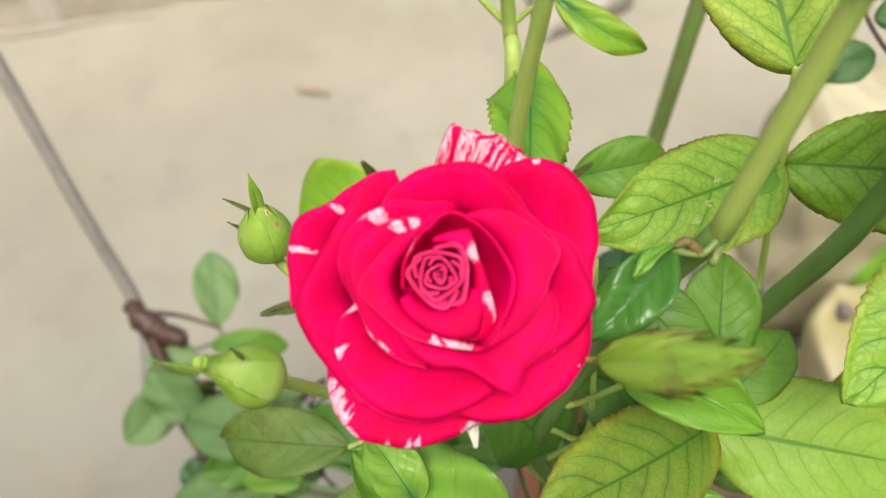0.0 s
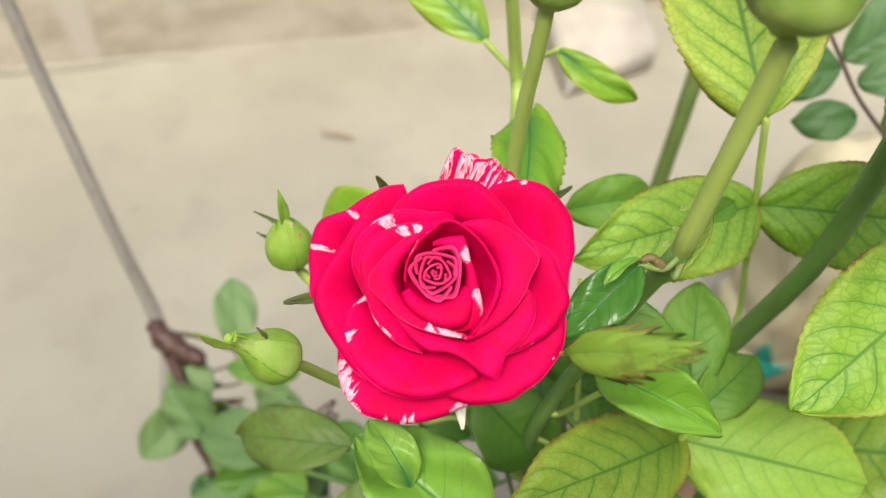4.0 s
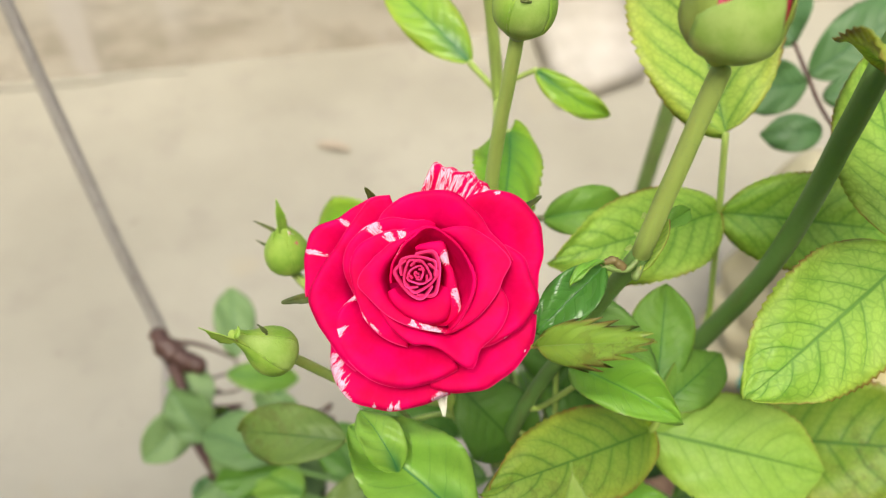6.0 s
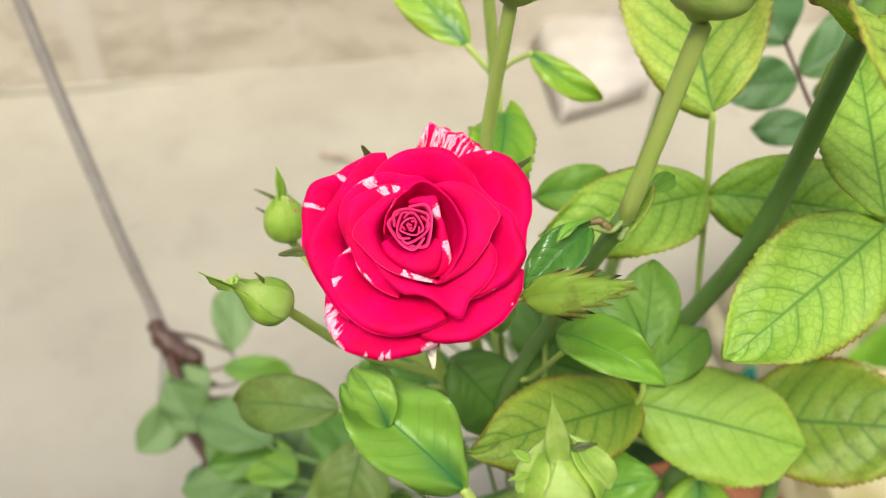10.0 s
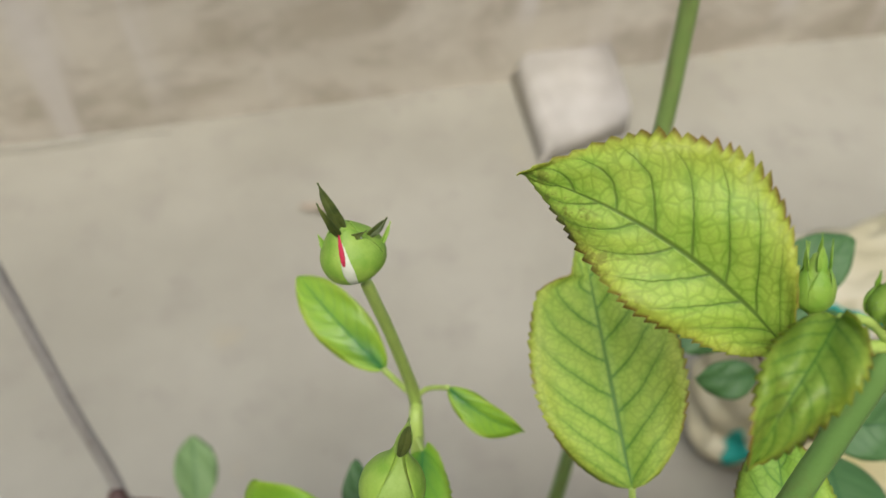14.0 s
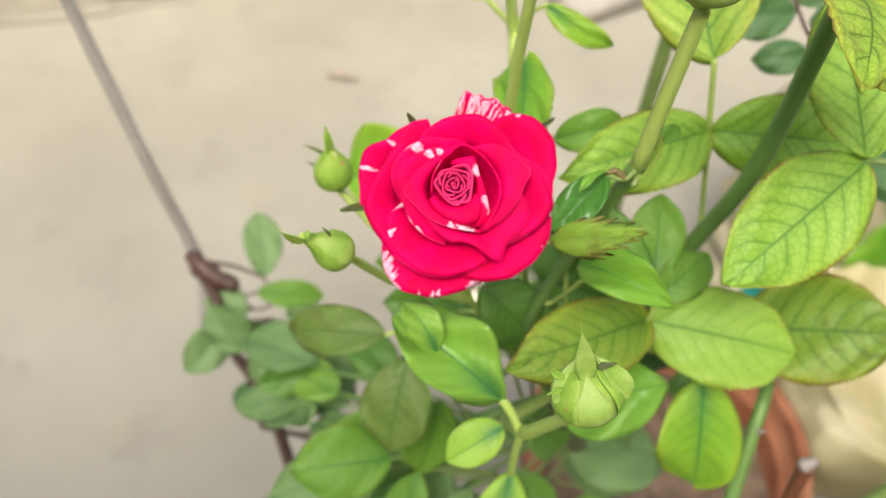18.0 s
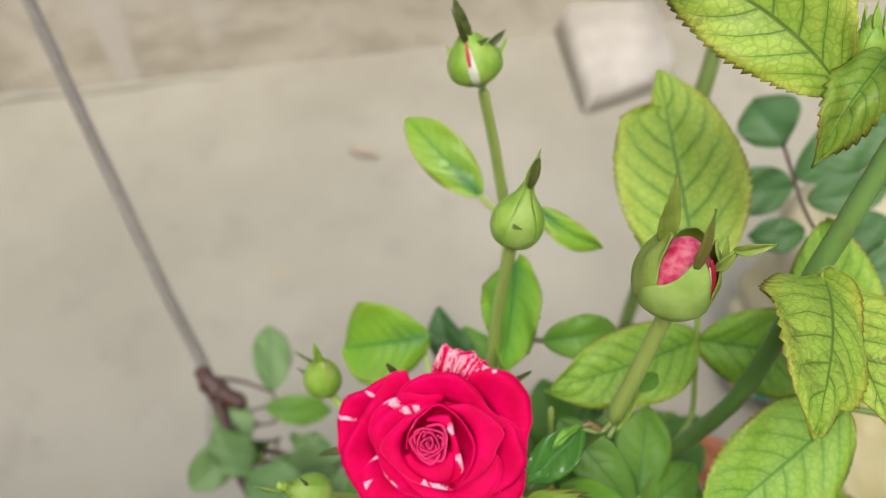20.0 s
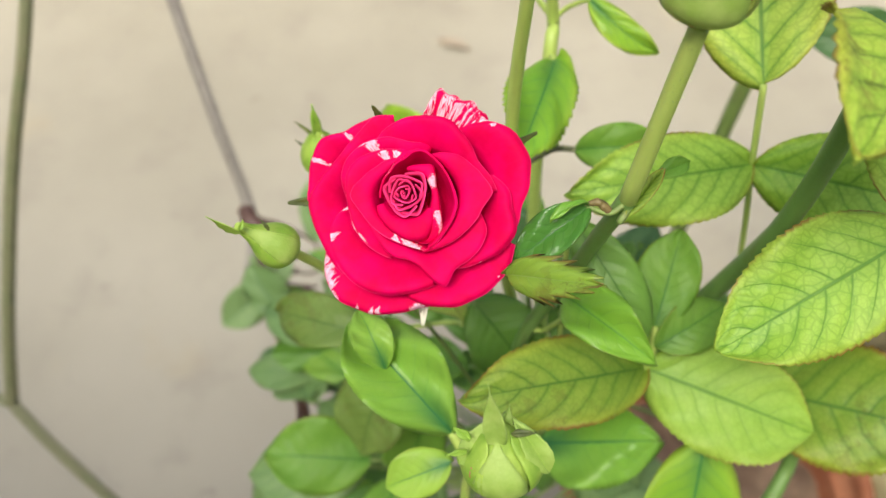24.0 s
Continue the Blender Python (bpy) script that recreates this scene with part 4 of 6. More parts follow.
def sepal_on(bud_part, m, radius, length, ang, half, reach, lean, tip_len, material, width=0.3, cup=0.36, shape=ROUND):
    """A sepal that hugs the bud from its base and runs out into a free tip. lean: degrees by which the tip leaves the bud's axis,
    outward if positive; tip_len: its length in bud lengths; width: its half width in bud radii."""
    rows = []
    nt, ns = 26, 8
    split = 0.6 if tip_len > 0.06 else 1.0
    a = radians(ang)
    out, side = V(math.cos(a), math.sin(a), 0), V(-math.sin(a), math.cos(a), 0)
    last = None
    for i in range(nt + 1):
        t = i / nt
        row = []
        if t <= split:
            z = reach * length * t / split
            f = min(z / length, 1.0)
            r = radius * 1.05 * skin(shape, f)
            shut = min(1, max(0, (f - cup) / 0.22))
            wide = 39 * (1 - shut) + shut * (half * (1 - ((f - cup) / max(reach - cup, 0.05)) ** 2.2) + 5) if f > cup else 39
            for j in range(ns + 1):
                b = radians(ang + wide * (2 * j / ns - 1))
                row.append(V(r * math.cos(b), r * math.sin(b), z))
            last = (out * r + V(0, 0, z), wide)
        else:
            g = (t - split) / (1 - split)
            bend = radians(lean) * min(1, g * 2.0)
            p = last[0] + (V(0, 0, math.cos(bend)) + out * math.sin(bend)) * (g * tip_len * length)
            w0 = last[1] / 57.3 * radius * 0.5 * skin(shape, min(reach, 1.0)) / 0.5
            w = (w0 * (1 - g) ** 3 + width * radius * math.sin(math.pi * min(1, 0.15 + g)) ** 0.8 * (1 - g * 0.25)) * (1.25 if (i % 3 == 0 and width > 0.35 and 0.1 < g < 0.8) else 1)
            w = max(w * (1 - g ** 4), 0.00006)
            for j in range(ns + 1):
                s = 2 * j / ns - 1
                row.append(p + side * (w * s) + out * (0.35 * w * (abs(s) - 0.5)))
        rows.append(row)
    r3 = m.to_3x3()
    rows = [[r3 @ p for p in row] for row in rows]
    return part("sepal", sheet(rows, 0.0003), material, bud_part, "", m.translation)


def bud(bush, base, top, radius, material, label, sepals, slits=(), shape=ROUND, roll=0.0, tips=(), core=None, lobes=()):
    """base: where the stem ends; top: the body's point. sepals: rows of angle, half width, reach, lean, tip length, material, tip width and, if given, the
    height at which it starts to narrow. slits: strips of petal that show between sepals: angle, half width, from, to, material.
    tips: leafy ends of sepals: base, tip, width, material. core: the shape of the closed petals, if the calyx stands off them;
    lobes: sepals with edges of their own: material and, by height, the angles of both edges."""
    base, top = Vector(base), Vector(top)
    length = (top - base).length
    m = basis(base, top - base, roll)
    bm = ovoid(radius, length, radius * 0.22, shape=core or shape)
    bm.transform(m.to_3x3().to_4x4())
    ob = part("bud", bm, material, bush, label, base)
    hip = lathe([(radius * 0.2, -radius * 0.25), (radius * 0.42, -radius * 0.02), (radius * 0.62, radius * 0.16), (radius * 0.74, length * 0.13)], 16, 0.02)
    hip.transform(m.to_3x3().to_4x4())
    part("calyx", hip, SEPAL_PALE if material == BUD_LIME else SEPAL, ob, "", base)
    for ang, half, reach, lean, tip, mt, wide, *cup in sepals:
        sepal_on(ob, m, radius, length, ang, half, reach, lean, tip, mt, wide, cup[0] if cup else 0.36, shape)
    for k, (mt, edges) in enumerate(lobes):
        rows = []
        for i in range(25):
            f = edges[-1][0] * i / 24
            low, high = max(k0 for k0 in edges if k0[0] <= f), min((k0 for k0 in edges if k0[0] > f), default=edges[-1])
            g = (f - low[0]) / max(high[0] - low[0], 1e-6)
            left, right = low[1] + (high[1] - low[1]) * g, low[2] + (high[2] - low[2]) * g
            r = radius * (1.05 + 0.012 * k) * skin(shape, min(f, 1.0)) * (1 - 1.2 * max(0, f - 1))
            rows.append([m.to_3x3() @ V((r + 0.04 * radius * math.sin(9 * f + j) * (f > 0.5)) * math.cos(radians(left + (right - left) * j / 12)), r * math.sin(radians(left + (right - left) * j / 12)), f * length) for j in range(13)])
        part("sepal", sheet(rows, 0.0003), mt, ob, "", m.translation)
    for ang, half, low, high, mt, out in slits:
        rows = []
        for i in range(15):
            f = low + (high - low) * i / 14
            w = half * math.sin(math.pi * (0.06 + 0.88 * i / 14)) ** 0.8
            r = radius * (1.0 + out) * skin(shape, f)
            rows.append([m.to_3x3() @ V(r * math.cos(radians(ang + w * j / 3)), r * math.sin(radians(ang + w * j / 3)), f * length) for j in range(-3, 4)])
        part("petal", sheet(rows, 0.0002), mt, ob, "", m.translation)
    for low, high, w, mt in tips:
        leaflet("sepal", low, high, w, mt, ob, fold=0.35, arch=0.06, teeth=6, tooth=0.12, plump=0.38, full=0.9)
    bristles(ob, m, radius, length, 160, int(radius * 1e6) % 977, shape=shape)
    return ob


def bristles(ob, m, radius, length, count, seed, low=0.0, high=0.75, shape=ROUND):
    """Fine glandular hairs on a bud's skin."""
    rnd = random.Random(seed)
    bm = bmesh.new()
    for k in range(count):
        f, a = rnd.uniform(low, high), rnd.uniform(0, 2 * math.pi)
        r = radius * 1.03 * skin(shape, f)
        out = V(math.cos(a), math.sin(a), rnd.uniform(-0.4, 0.5)).normalized()
        p = V(r * math.cos(a), r * math.sin(a), f * length)
        w, l = 0.00009, rnd.uniform(0.0004, 0.0009)
        side = out.cross(V(0, 0, 1)).normalized() * w
        up = out.cross(side).normalized() * w
        v = [bm.verts.new(p + side), bm.verts.new(p - side * 0.5 + up), bm.verts.new(p - side * 0.5 - up), bm.verts.new(p + out * l)]
        for q in ((0, 1, 3), (1, 2, 3), (2, 0, 3)):
            bm.faces.new([v[j] for j in q])
    bm.transform(m.to_3x3().to_4x4())
    hair = part("bristles", bm, SEPAL_PALE, ob, "", m.translation)
    tagged(hair, kind="stuff")


def fuzz(cane, points, radius, count, seed):
    """Fine pale hairs and gland bristles along a young stem."""
    rnd = random.Random(seed)
    line = spline(points, 10)
    o = Vector(points[0])
    bm = bmesh.new()
    for k in range(count):
        f = rnd.uniform(0.02, 0.98) * (len(line) - 1)
        i = int(f)
        p = line[i].lerp(line[i + 1], f - i)
        d = (line[i + 1] - line[i]).normalized()
        side = d.orthogonal().normalized()
        out = (Matrix.Rotation(rnd.uniform(0, 6.28), 3, d) @ side).normalized()
        q = p + out * radius * 0.95 - o
        way = (out + d * rnd.uniform(-0.4, 0.6)).normalized()
        a, b = way.orthogonal().normalized() * 0.00008, way.cross(way.orthogonal()).normalized() * 0.00008
        v = [bm.verts.new(q + a), bm.verts.new(q - a * 0.5 + b), bm.verts.new(q - a * 0.5 - b), bm.verts.new(q + way * rnd.uniform(0.0004, 0.0011))]
        for t in ((0, 1, 3), (1, 2, 3), (2, 0, 3)):
            bm.faces.new([v[j] for j in t])
    hair = part("bristles", bm, SEPAL_PALE, cane, "", o)
    tagged(hair, kind="stuff")


# ---- the rose bush ----
ROOT = V(0.17, 0.20, 0.22)
bush = thing("rose_bush", ROOT, "flowering rose bush with one striped crimson rose and several buds", "rose bush")
CORE = V(-0.0008, 0.0821, 0.9943)
bloom(bush, CORE, (0.0, -0.574, 0.819))

CROWN = V(0.05, 0.105, 0.80)
# old trunk and main canes
stalk("trunk", [ROOT - V(0, 0, 0.02), V(0.15, 0.18, 0.42), V(0.09, 0.13, 0.64), CROWN], [0.009, 0.008, 0.007, 0.006], CANE_OLD, bush, "old grey-green woody trunk")
stalk("cane", [CROWN, V(0.0768, 0.1210, 0.8273), V(0.0954, 0.1304, 0.8864), V(0.1080, 0.1270, 0.9526), V(0.1103, 0.1278, 1.0302), V(0.1240, 0.1466, 1.0829)], [0.0041, 0.004, 0.0037, 0.0034, 0.0032, 0.003], CANE_DARK, bush, "thick green cane")
stalk("cane", [V(0.1240, 0.1466, 1.0829), V(0.1269, 0.1483, 1.1000), V(0.1313, 0.1530, 1.1156), V(0.1370, 0.1629, 1.1385)], [0.0032, 0.0028, 0.0027, 0.0024], CANE_GREEN, bush, "fresh green shoot")
stalk("cane", [CROWN, V(0.03, 0.10, 0.87), V(0.0470, 0.1047, 0.9407), V(0.0559, 0.0979, 0.9864)], [0.003, 0.0027, 0.0025, 0.0027], CANE_DARK, bush)
hairy = stalk("cane", [V(0.0559, 0.0979, 0.9864), V(0.0609, 0.0990, 1.0454)], [0.0026, 0.0022], CANE_GREEN, bush, "pale green flower stem")
fuzz(hairy, [V(0.0559, 0.0979, 0.9864), V(0.0609, 0.0990, 1.0454)], 0.0024, 260, 1)
stalk("cane", [CROWN, V(0.0082, 0.1059, 0.8869), V(0.006, 0.108, 0.93), V(0.012, 0.105, 0.955), CORE - V(0, -0.012, 0.02)], [0.003, 0.0026, 0.0024, 0.0024, 0.003], CANE_GREEN, bush)
hairy = stalk("cane", [V(0.02, 0.107, 0.875), V(0.0082, 0.1059, 0.8869), V(-0.0181, 0.0891, 0.9249), V(-0.0340, 0.0755, 0.9643)], [0.0018, 0.0017, 0.0015, 0.0014], CANE_GREEN, bush)
fuzz(hairy, [V(0.02, 0.107, 0.875), V(0.0082, 0.1059, 0.8869), V(-0.0181, 0.0891, 0.9249), V(-0.0340, 0.0755, 0.9643)], 0.0015, 260, 3)
stalk("cane", [V(0.0082, 0.1059, 0.8869), V(-0.02, 0.115, 0.905), V(-0.0479, 0.1299, 0.9321)], [0.002, 0.0018, 0.0016], CANE_GREEN, bush)
hairy = stalk("cane", [CROWN, V(0.02, 0.135, 0.87), V(0.0179, 0.1380, 0.9650), V(0.0213, 0.1342, 1.0269)], [0.003, 0.0026, 0.0022, 0.0019], CANE_GREEN, bush, "light green bud stem")
fuzz(hairy, [CROWN, V(0.02, 0.135, 0.87), V(0.0179, 0.1380, 0.9650), V(0.0213, 0.1342, 1.0269)], 0.0021, 260, 2)
hairy = stalk("cane", [CROWN, V(0.025, 0.175, 0.86), V(0.0225, 0.1985, 0.9360), V(0.0215, 0.2100, 0.9441), V(0.0158, 0.2065, 0.9879), V(0.0099, 0.2020, 1.0262)], [0.003, 0.003, 0.0028, 0.0025, 0.0021, 0.0019], CANE_GREEN, bush)
fuzz(hairy, [CROWN, V(0.025, 0.175, 0.86), V(0.0225, 0.1985, 0.9360), V(0.0215, 0.2100, 0.9441), V(0.0158, 0.2065, 0.9879), V(0.0099, 0.2020, 1.0262)], 0.0022, 260, 4)
stalk("cane", [CROWN, V(0.03, 0.085, 0.82), V(0.0240, 0.0738, 0.8395), V(0.0252, 0.0416, 0.9063), V(0.0305, 0.0307, 0.9407), V(0.0375, 0.0219, 0.9736)], [0.003, 0.003, 0.0028, 0.0026, 0.0022, 0.002], CANE_GREEN, bush)
JUNCTION = V(0.1339, 0.0523, 0.7738)
stalk("cane", [V(0.11, 0.14, 0.58), V(0.1142, 0.0371, 0.7170), JUNCTION, V(0.1540, 0.0445, 0.7866), V(0.1625, 0.0347, 0.8100)], [0.007, 0.0062, 0.0058, 0.0055, 0.0048], CANE_OLD, bush, "old grey branch scarred by pruning")
stalk("cane", [JUNCTION, V(0.1445, 0.0848, 0.8029), V(0.1510, 0.1045, 0.8164), V(0.1456, 0.1199, 0.8556), V(0.1485, 0.1263, 0.8921), V(0.1430, 0.1208, 0.9357), V(0.1348, 0.1119, 0.9742)], [0.0038, 0.0034, 0.0032, 0.003, 0.0028, 0.0024, 0.002], CANE_DARK, bush)
stalk("cane", [V(0.1625, 0.0347, 0.8100), V(0.1777, 0.0449, 0.8270), V(0.1943, 0.0525, 0.8496), V(0.2180, 0.0623, 0.8737), V(0.2492, 0.0739, 0.9048), V(0.3023, 0.0975, 0.9437)], [0.0036, 0.0030, 0.0034, 0.0027, 0.0027, 0.0025], CANE_OLIVE, bush, "bare green cane with pruning scars")
stub = stalk("stub", [V(0.1568, 0.0489, 0.7894), V(0.1573, 0.0574, 0.8065), V(0.1576, 0.0621, 0.8272)], [0.0042, 0.0034, 0.0034], STUB_RED, bush, "short dead reddish stub")
stalk("cut_end", [V(0.1556, 0.0617, 0.8270), V(0.1599, 0.0629, 0.8301)], [0.0036, 0.0026], CUT_WOOD, stub, "pale dry cut end")
stalk("knot", [V(0.1533, 0.0448, 0.7927), V(0.1564, 0.0408, 0.7961)], [0.0042, 0.0036], CUT_WOOD, bush, "pale healed pruning scar", rough=0.3)
stalk("knot", [V(0.1302, 0.0516, 0.7781), V(0.1349, 0.0508, 0.7824)], [0.004, 0.0037], CUT_WOOD, bush, "pale healed pruning scar", rough=0.3)
stalk("cane", [V(0.19, 0.22, 0.25), V(0.0896, 0.2558, 0.5085), V(0.1105, 0.2954, 0.6494), V(0.1176, 0.3135, 0.7051), V(0.1350, 0.3540, 0.8870), V(0.1412, 0.3870, 0.9959), V(0.1378, 0.3925, 1.0543)], [0.006, 0.0056, 0.0054, 0.005, 0.005, 0.0046, 0.004], CANE_OLIVE, bush, "tall olive green cane")


def thorn(at, way, size=0.0045):
    way = Vector(way).normalized()
    o = Vector(at)
    stalk("thorn", [o, o + way * size * 0.5, o + way * size + V(0, 0, -size * 0.3)], [size * 0.28, size * 0.14, size * 0.03], CANE_GREY, bush, sides=6)


for at_, way_ in ((V(0.2034, 0.0555, 0.8610), (0.3, -0.6, -0.6)), (V(0.1898, 0.0505, 0.8448), (-0.5, 0.5, 0.4)), (V(0.1429, 0.0817, 0.8159), (0.9, 0, 0.2)), (V(0.0954, 0.1304, 0.8864), (-0.8, -0.3, 0.2))):
    thorn(at_, way_)

for low, high in ((V(0.0598, 0.1153, 0.9825), V(0.0582, 0.1131, 0.9833)), (V(0.0592, 0.1118, 0.9772), V(0.0573, 0.1116, 0.9783)), (V(0.0573, 0.1107, 0.9738), V(0.0551, 0.1093, 0.9740))):
    leaflet("stipule", low, high, 0.0016, CANE_GREEN, bush, fold=0.3, teeth=5, tooth=0.1)

# buds: the body's length follows from base to top
G, O, P_, L_ = SEPAL, SEPAL_OLIVE, SEPAL_PALE, BUD_LIME
bud(bush, V(0.0597, 0.1003, 1.0485), V(0.0618, 0.1023, 1.0693), 0.0092, BUD_PINK, "fat rose bud splitting open on pink striped petals", [],
    [(-41, 10, 0.2, 1.0, BUD_CRIMSON, 0.01), (-53, 2.5, 0.3, 0.95, SEPAL_WHITE, 0.06)], shape=(0.35, 0.76, 0.96, 1.04, 1.05, 1.04, 1.01, 0.96, 0.88, 0.78, 0.64), core=(0.3, 0.7, 0.9, 0.98, 1.0, 0.99, 0.94, 0.85, 0.72, 0.55, 0.32),
    lobes=[(O, ((0, -205, -135), (0.55, -224, -132), (0.7, -222, -136), (0.85, -214, -144), (1.0, -204, -154), (1.16, -188, -172))),
           (O, ((0, -62, 35), (0.4, -44, 42), (0.6, -37, 40), (0.8, -30, 34), (1.0, -20, 22), (1.1, -4, 6))),
           (G, ((0, 15, 100), (0.6, 30, 95), (0.9, 44, 85), (1.02, 60, 70))),
           (G, ((0, 80, 165), (0.6, 88, 150), (0.9, 100, 135), (1.02, 112, 124))),
           (SEPAL_SOFT, ((0, -150, -40), (0.5, -148, -48), (0.62, -138, -51), (0.72, -122, -53), (0.84, -108, -56), (0.97, -98, -62), (1.08, -84, -72)))],
    tips=[(V(0.0556, 0.1035, 1.0679), V(0.0556, 0.1078, 1.0878), 0.0048, O), (V(0.0623, 0.0955, 1.0679), V(0.0639, 0.1006, 1.0846), 0.0026, SEPAL_BROWNED), (V(0.0681, 0.0985, 1.0649), V(0.0722, 0.0998, 1.0726), 0.0028, O), (V(0.0711, 0.0993, 1.0716), V(0.0795, 0.0983, 1.0761), 0.0028, O), (V(0.0698, 0.0988, 1.0669), V(0.0696, 0.1023, 1.0733), 0.0016, O)])
C_TOP = V(0.0252, 0.1395, 1.0499)
bud(bush, V(0.0213, 0.1342, 1.0269), C_TOP, 0.007, BUD_LIME, "closed lime green rose bud with a long twisted sepal tip",
    [(-84, 34, 0.95, 4, 0.62, SEPAL_SOFT, 0.3, 0.3), (-8, 40, 0.96, 0, 0.02, G, 0.05, 0.85), (66, 38, 0.96, 0, 0.02, G, 0.05, 0.8), (138, 38, 0.96, 0, 0.02, G, 0.05, 0.8), (204, 40, 0.96, 0, 0.02, G, 0.05, 0.85)],
    [(-120, 3, 0.15, 0.8, SEPAL_DARK, 0.04), (-46, 3, 0.15, 0.8, SEPAL_DARK, 0.04)], shape=(0.45, 0.88, 1.02, 1.06, 1.02, 0.9, 0.7, 0.46, 0.3, 0.2, 0.14),
    tips=[(V(0.0249, 0.1367, 1.0488), V(0.0272, 0.1403, 1.0599), 0.0028, SEPAL_DARK), (V(0.0207, 0.1307, 1.0390), V(0.0234, 0.1291, 1.0394), 0.0013, SEPAL_DARK)])
D_TOP = V(0.0039, 0.2060, 1.0457)
bud(bush, V(0.0086, 0.2029, 1.0304), V(0.0033, 0.2064, 1.0477), 0.0087, BUD_LIME, "round green rose bud showing a sliver of red",
    [(-52, 38, 0.97, 0, 0.02, G, 0.3, 0.75), (20, 37, 0.95, 0, 0.02, G, 0.12, 0.7), (92, 38, 0.95, 0, 0.02, G, 0.14, 0.7), (160, 37, 0.95, 0, 0.02, G, 0.16, 0.7), (-132, 34, 0.96, 0, 0.02, G, 0.16, 0.75)],
    [(-88, 10, 0.06, 0.88, SEPAL_WHITE, 0.075), (-92, 6.5, 0.55, 0.95, BUD_CRIMSON, 0.09), (-28, 8, 0.75, 0.92, SEPAL_WHITE, 0.07)],
    tips=[(D_TOP + V(0.001, -0.001, 0), V(-0.0015, 0.2094, 1.0612), 0.0036, SEPAL_DARK), (D_TOP + V(0, -0.002, -0.001), V(-0.0012, 0.2031, 1.0599), 0.0022, SEPAL_DARK), (D_TOP + V(0.002, -0.002, -0.001), D_TOP + V(0.0075, -0.003, 0.0035), 0.0018, SEPAL_DARK), (V(-0.0002, 0.2031, 1.0369), V(-0.0033, 0.2072, 1.0419), 0.0022, G), (V(0.0106, 0.2050, 1.0435), V(0.0166, 0.2096, 1.0473), 0.0026, SEPAL_DARK), (V(0.0146, 0.2058, 1.0394), V(0.0173, 0.2104, 1.0447), 0.0014, G)])
bud(bush, V(0.0375, 0.0219, 0.9736), V(0.0344, 0.0266, 0.9898), 0.0088, BUD_LIME, "pale green rose bud with a long leafy sepal",
    [(-84, 34, 0.97, -4, 1.1, SEPAL_SOFT, 0.3, 0.34), (-2, 38, 0.97, 0, 0.02, G, 0.1, 0.75), (70, 38, 0.95, 30, 0.25, SEPAL_SOFT, 0.12, 0.75), (142, 38, 0.96, 0, 0.02, SEPAL_SOFT, 0.1, 0.75), (214, 36, 0.96, 0, 0.02, G, 0.1, 0.75)],
    [(-128, 5, 0.5, 0.75, BUD_PINK, 0.06)], tips=[(V(0.0270, 0.0195, 0.9819), V(0.0355, 0.0308, 0.9898), 0.0062, SEPAL_SOFT), (V(0.0472, 0.0223, 0.9810), V(0.0371, 0.0302, 0.9892), 0.0058, SEPAL_SOFT), (V(0.0289, 0.0230, 0.9897), V(0.0249, 0.0242, 0.9916), 0.0022, G), (V(0.0286, 0.0207, 0.9882), V(0.0246, 0.0186, 0.9892), 0.0016, G), (V(0.0376, 0.0260, 0.9904), V(0.0428, 0.0271, 0.9911), 0.0016, SEPAL_DARK)])
bud(bush, V(-0.0347, 0.0742, 0.9670), V(-0.0461, 0.0706, 0.9824), 0.0057, BUD_LIME, "bristly green rose bud drooping sideways with a leafy tip",
    [(-90, 40, 0.95, 0, 0.58, G, 0.42, 0.4), (-18, 40, 0.97, 0, 0.02, SEPAL_SOFT, 0.05, 0.5), (54, 38, 0.97, 0, 0.02, G, 0.05, 0.7), (126, 38, 0.97, 0, 0.02, SEPAL_SOFT, 0.42, 0.5), (198, 40, 0.97, 0, 0.02, G, 0.05, 0.45)],
    [(-54, 5, 0.15, 0.75, SEPAL_DARK, 0.03), (-126, 5, 0.2, 0.7, SEPAL_DARK, 0.03)], shape=(0.55, 0.92, 1.04, 1.04, 0.96, 0.8, 0.6, 0.43, 0.32, 0.25, 0.2),
    tips=[(V(-0.0444, 0.0687, 0.9834), V(-0.0438, 0.0709, 0.9852), 0.0013, G), (V(-0.0377, 0.0721, 0.9808), V(-0.0399, 0.0731, 0.9830), 0.0011, SEPAL_DARK)])
bud(bush, V(-0.0479, 0.1299, 0.9321), V(-0.0486, 0.1325, 0.9505), 0.0066, BUD_LIME, "small green rose bud with curling sepals",
    [(-100, 38, 0.93, 0, 0.02, G, 0.3, 0.7), (-28, 36, 0.9, 0, 0.02, G, 0.1, 0.6), (44, 38, 0.9, 0, 0.02, G, 0.1, 0.7), (116, 38, 0.9, 20, 0.3, G, 0.1, 0.6), (188, 38, 0.9, 0, 0.02, G, 0.1, 0.7)],
    [(-25, 16, 0.68, 0.96, SEPAL_WHITE, 0.06), (-25, 11, 0.7, 0.94, BUD_PINK, 0.075)],
    tips=[(V(-0.0484, 0.1320, 0.9469), V(-0.0490, 0.1341, 0.9617), 0.0034, G), (V(-0.0484, 0.1320, 0.9469), V(-0.0593, 0.1380, 0.9464), 0.0013, SEPAL_DARK), (V(-0.0515, 0.1307, 0.9404), V(-0.0582, 0.1331, 0.9425), 0.0012, SEPAL_DARK)])
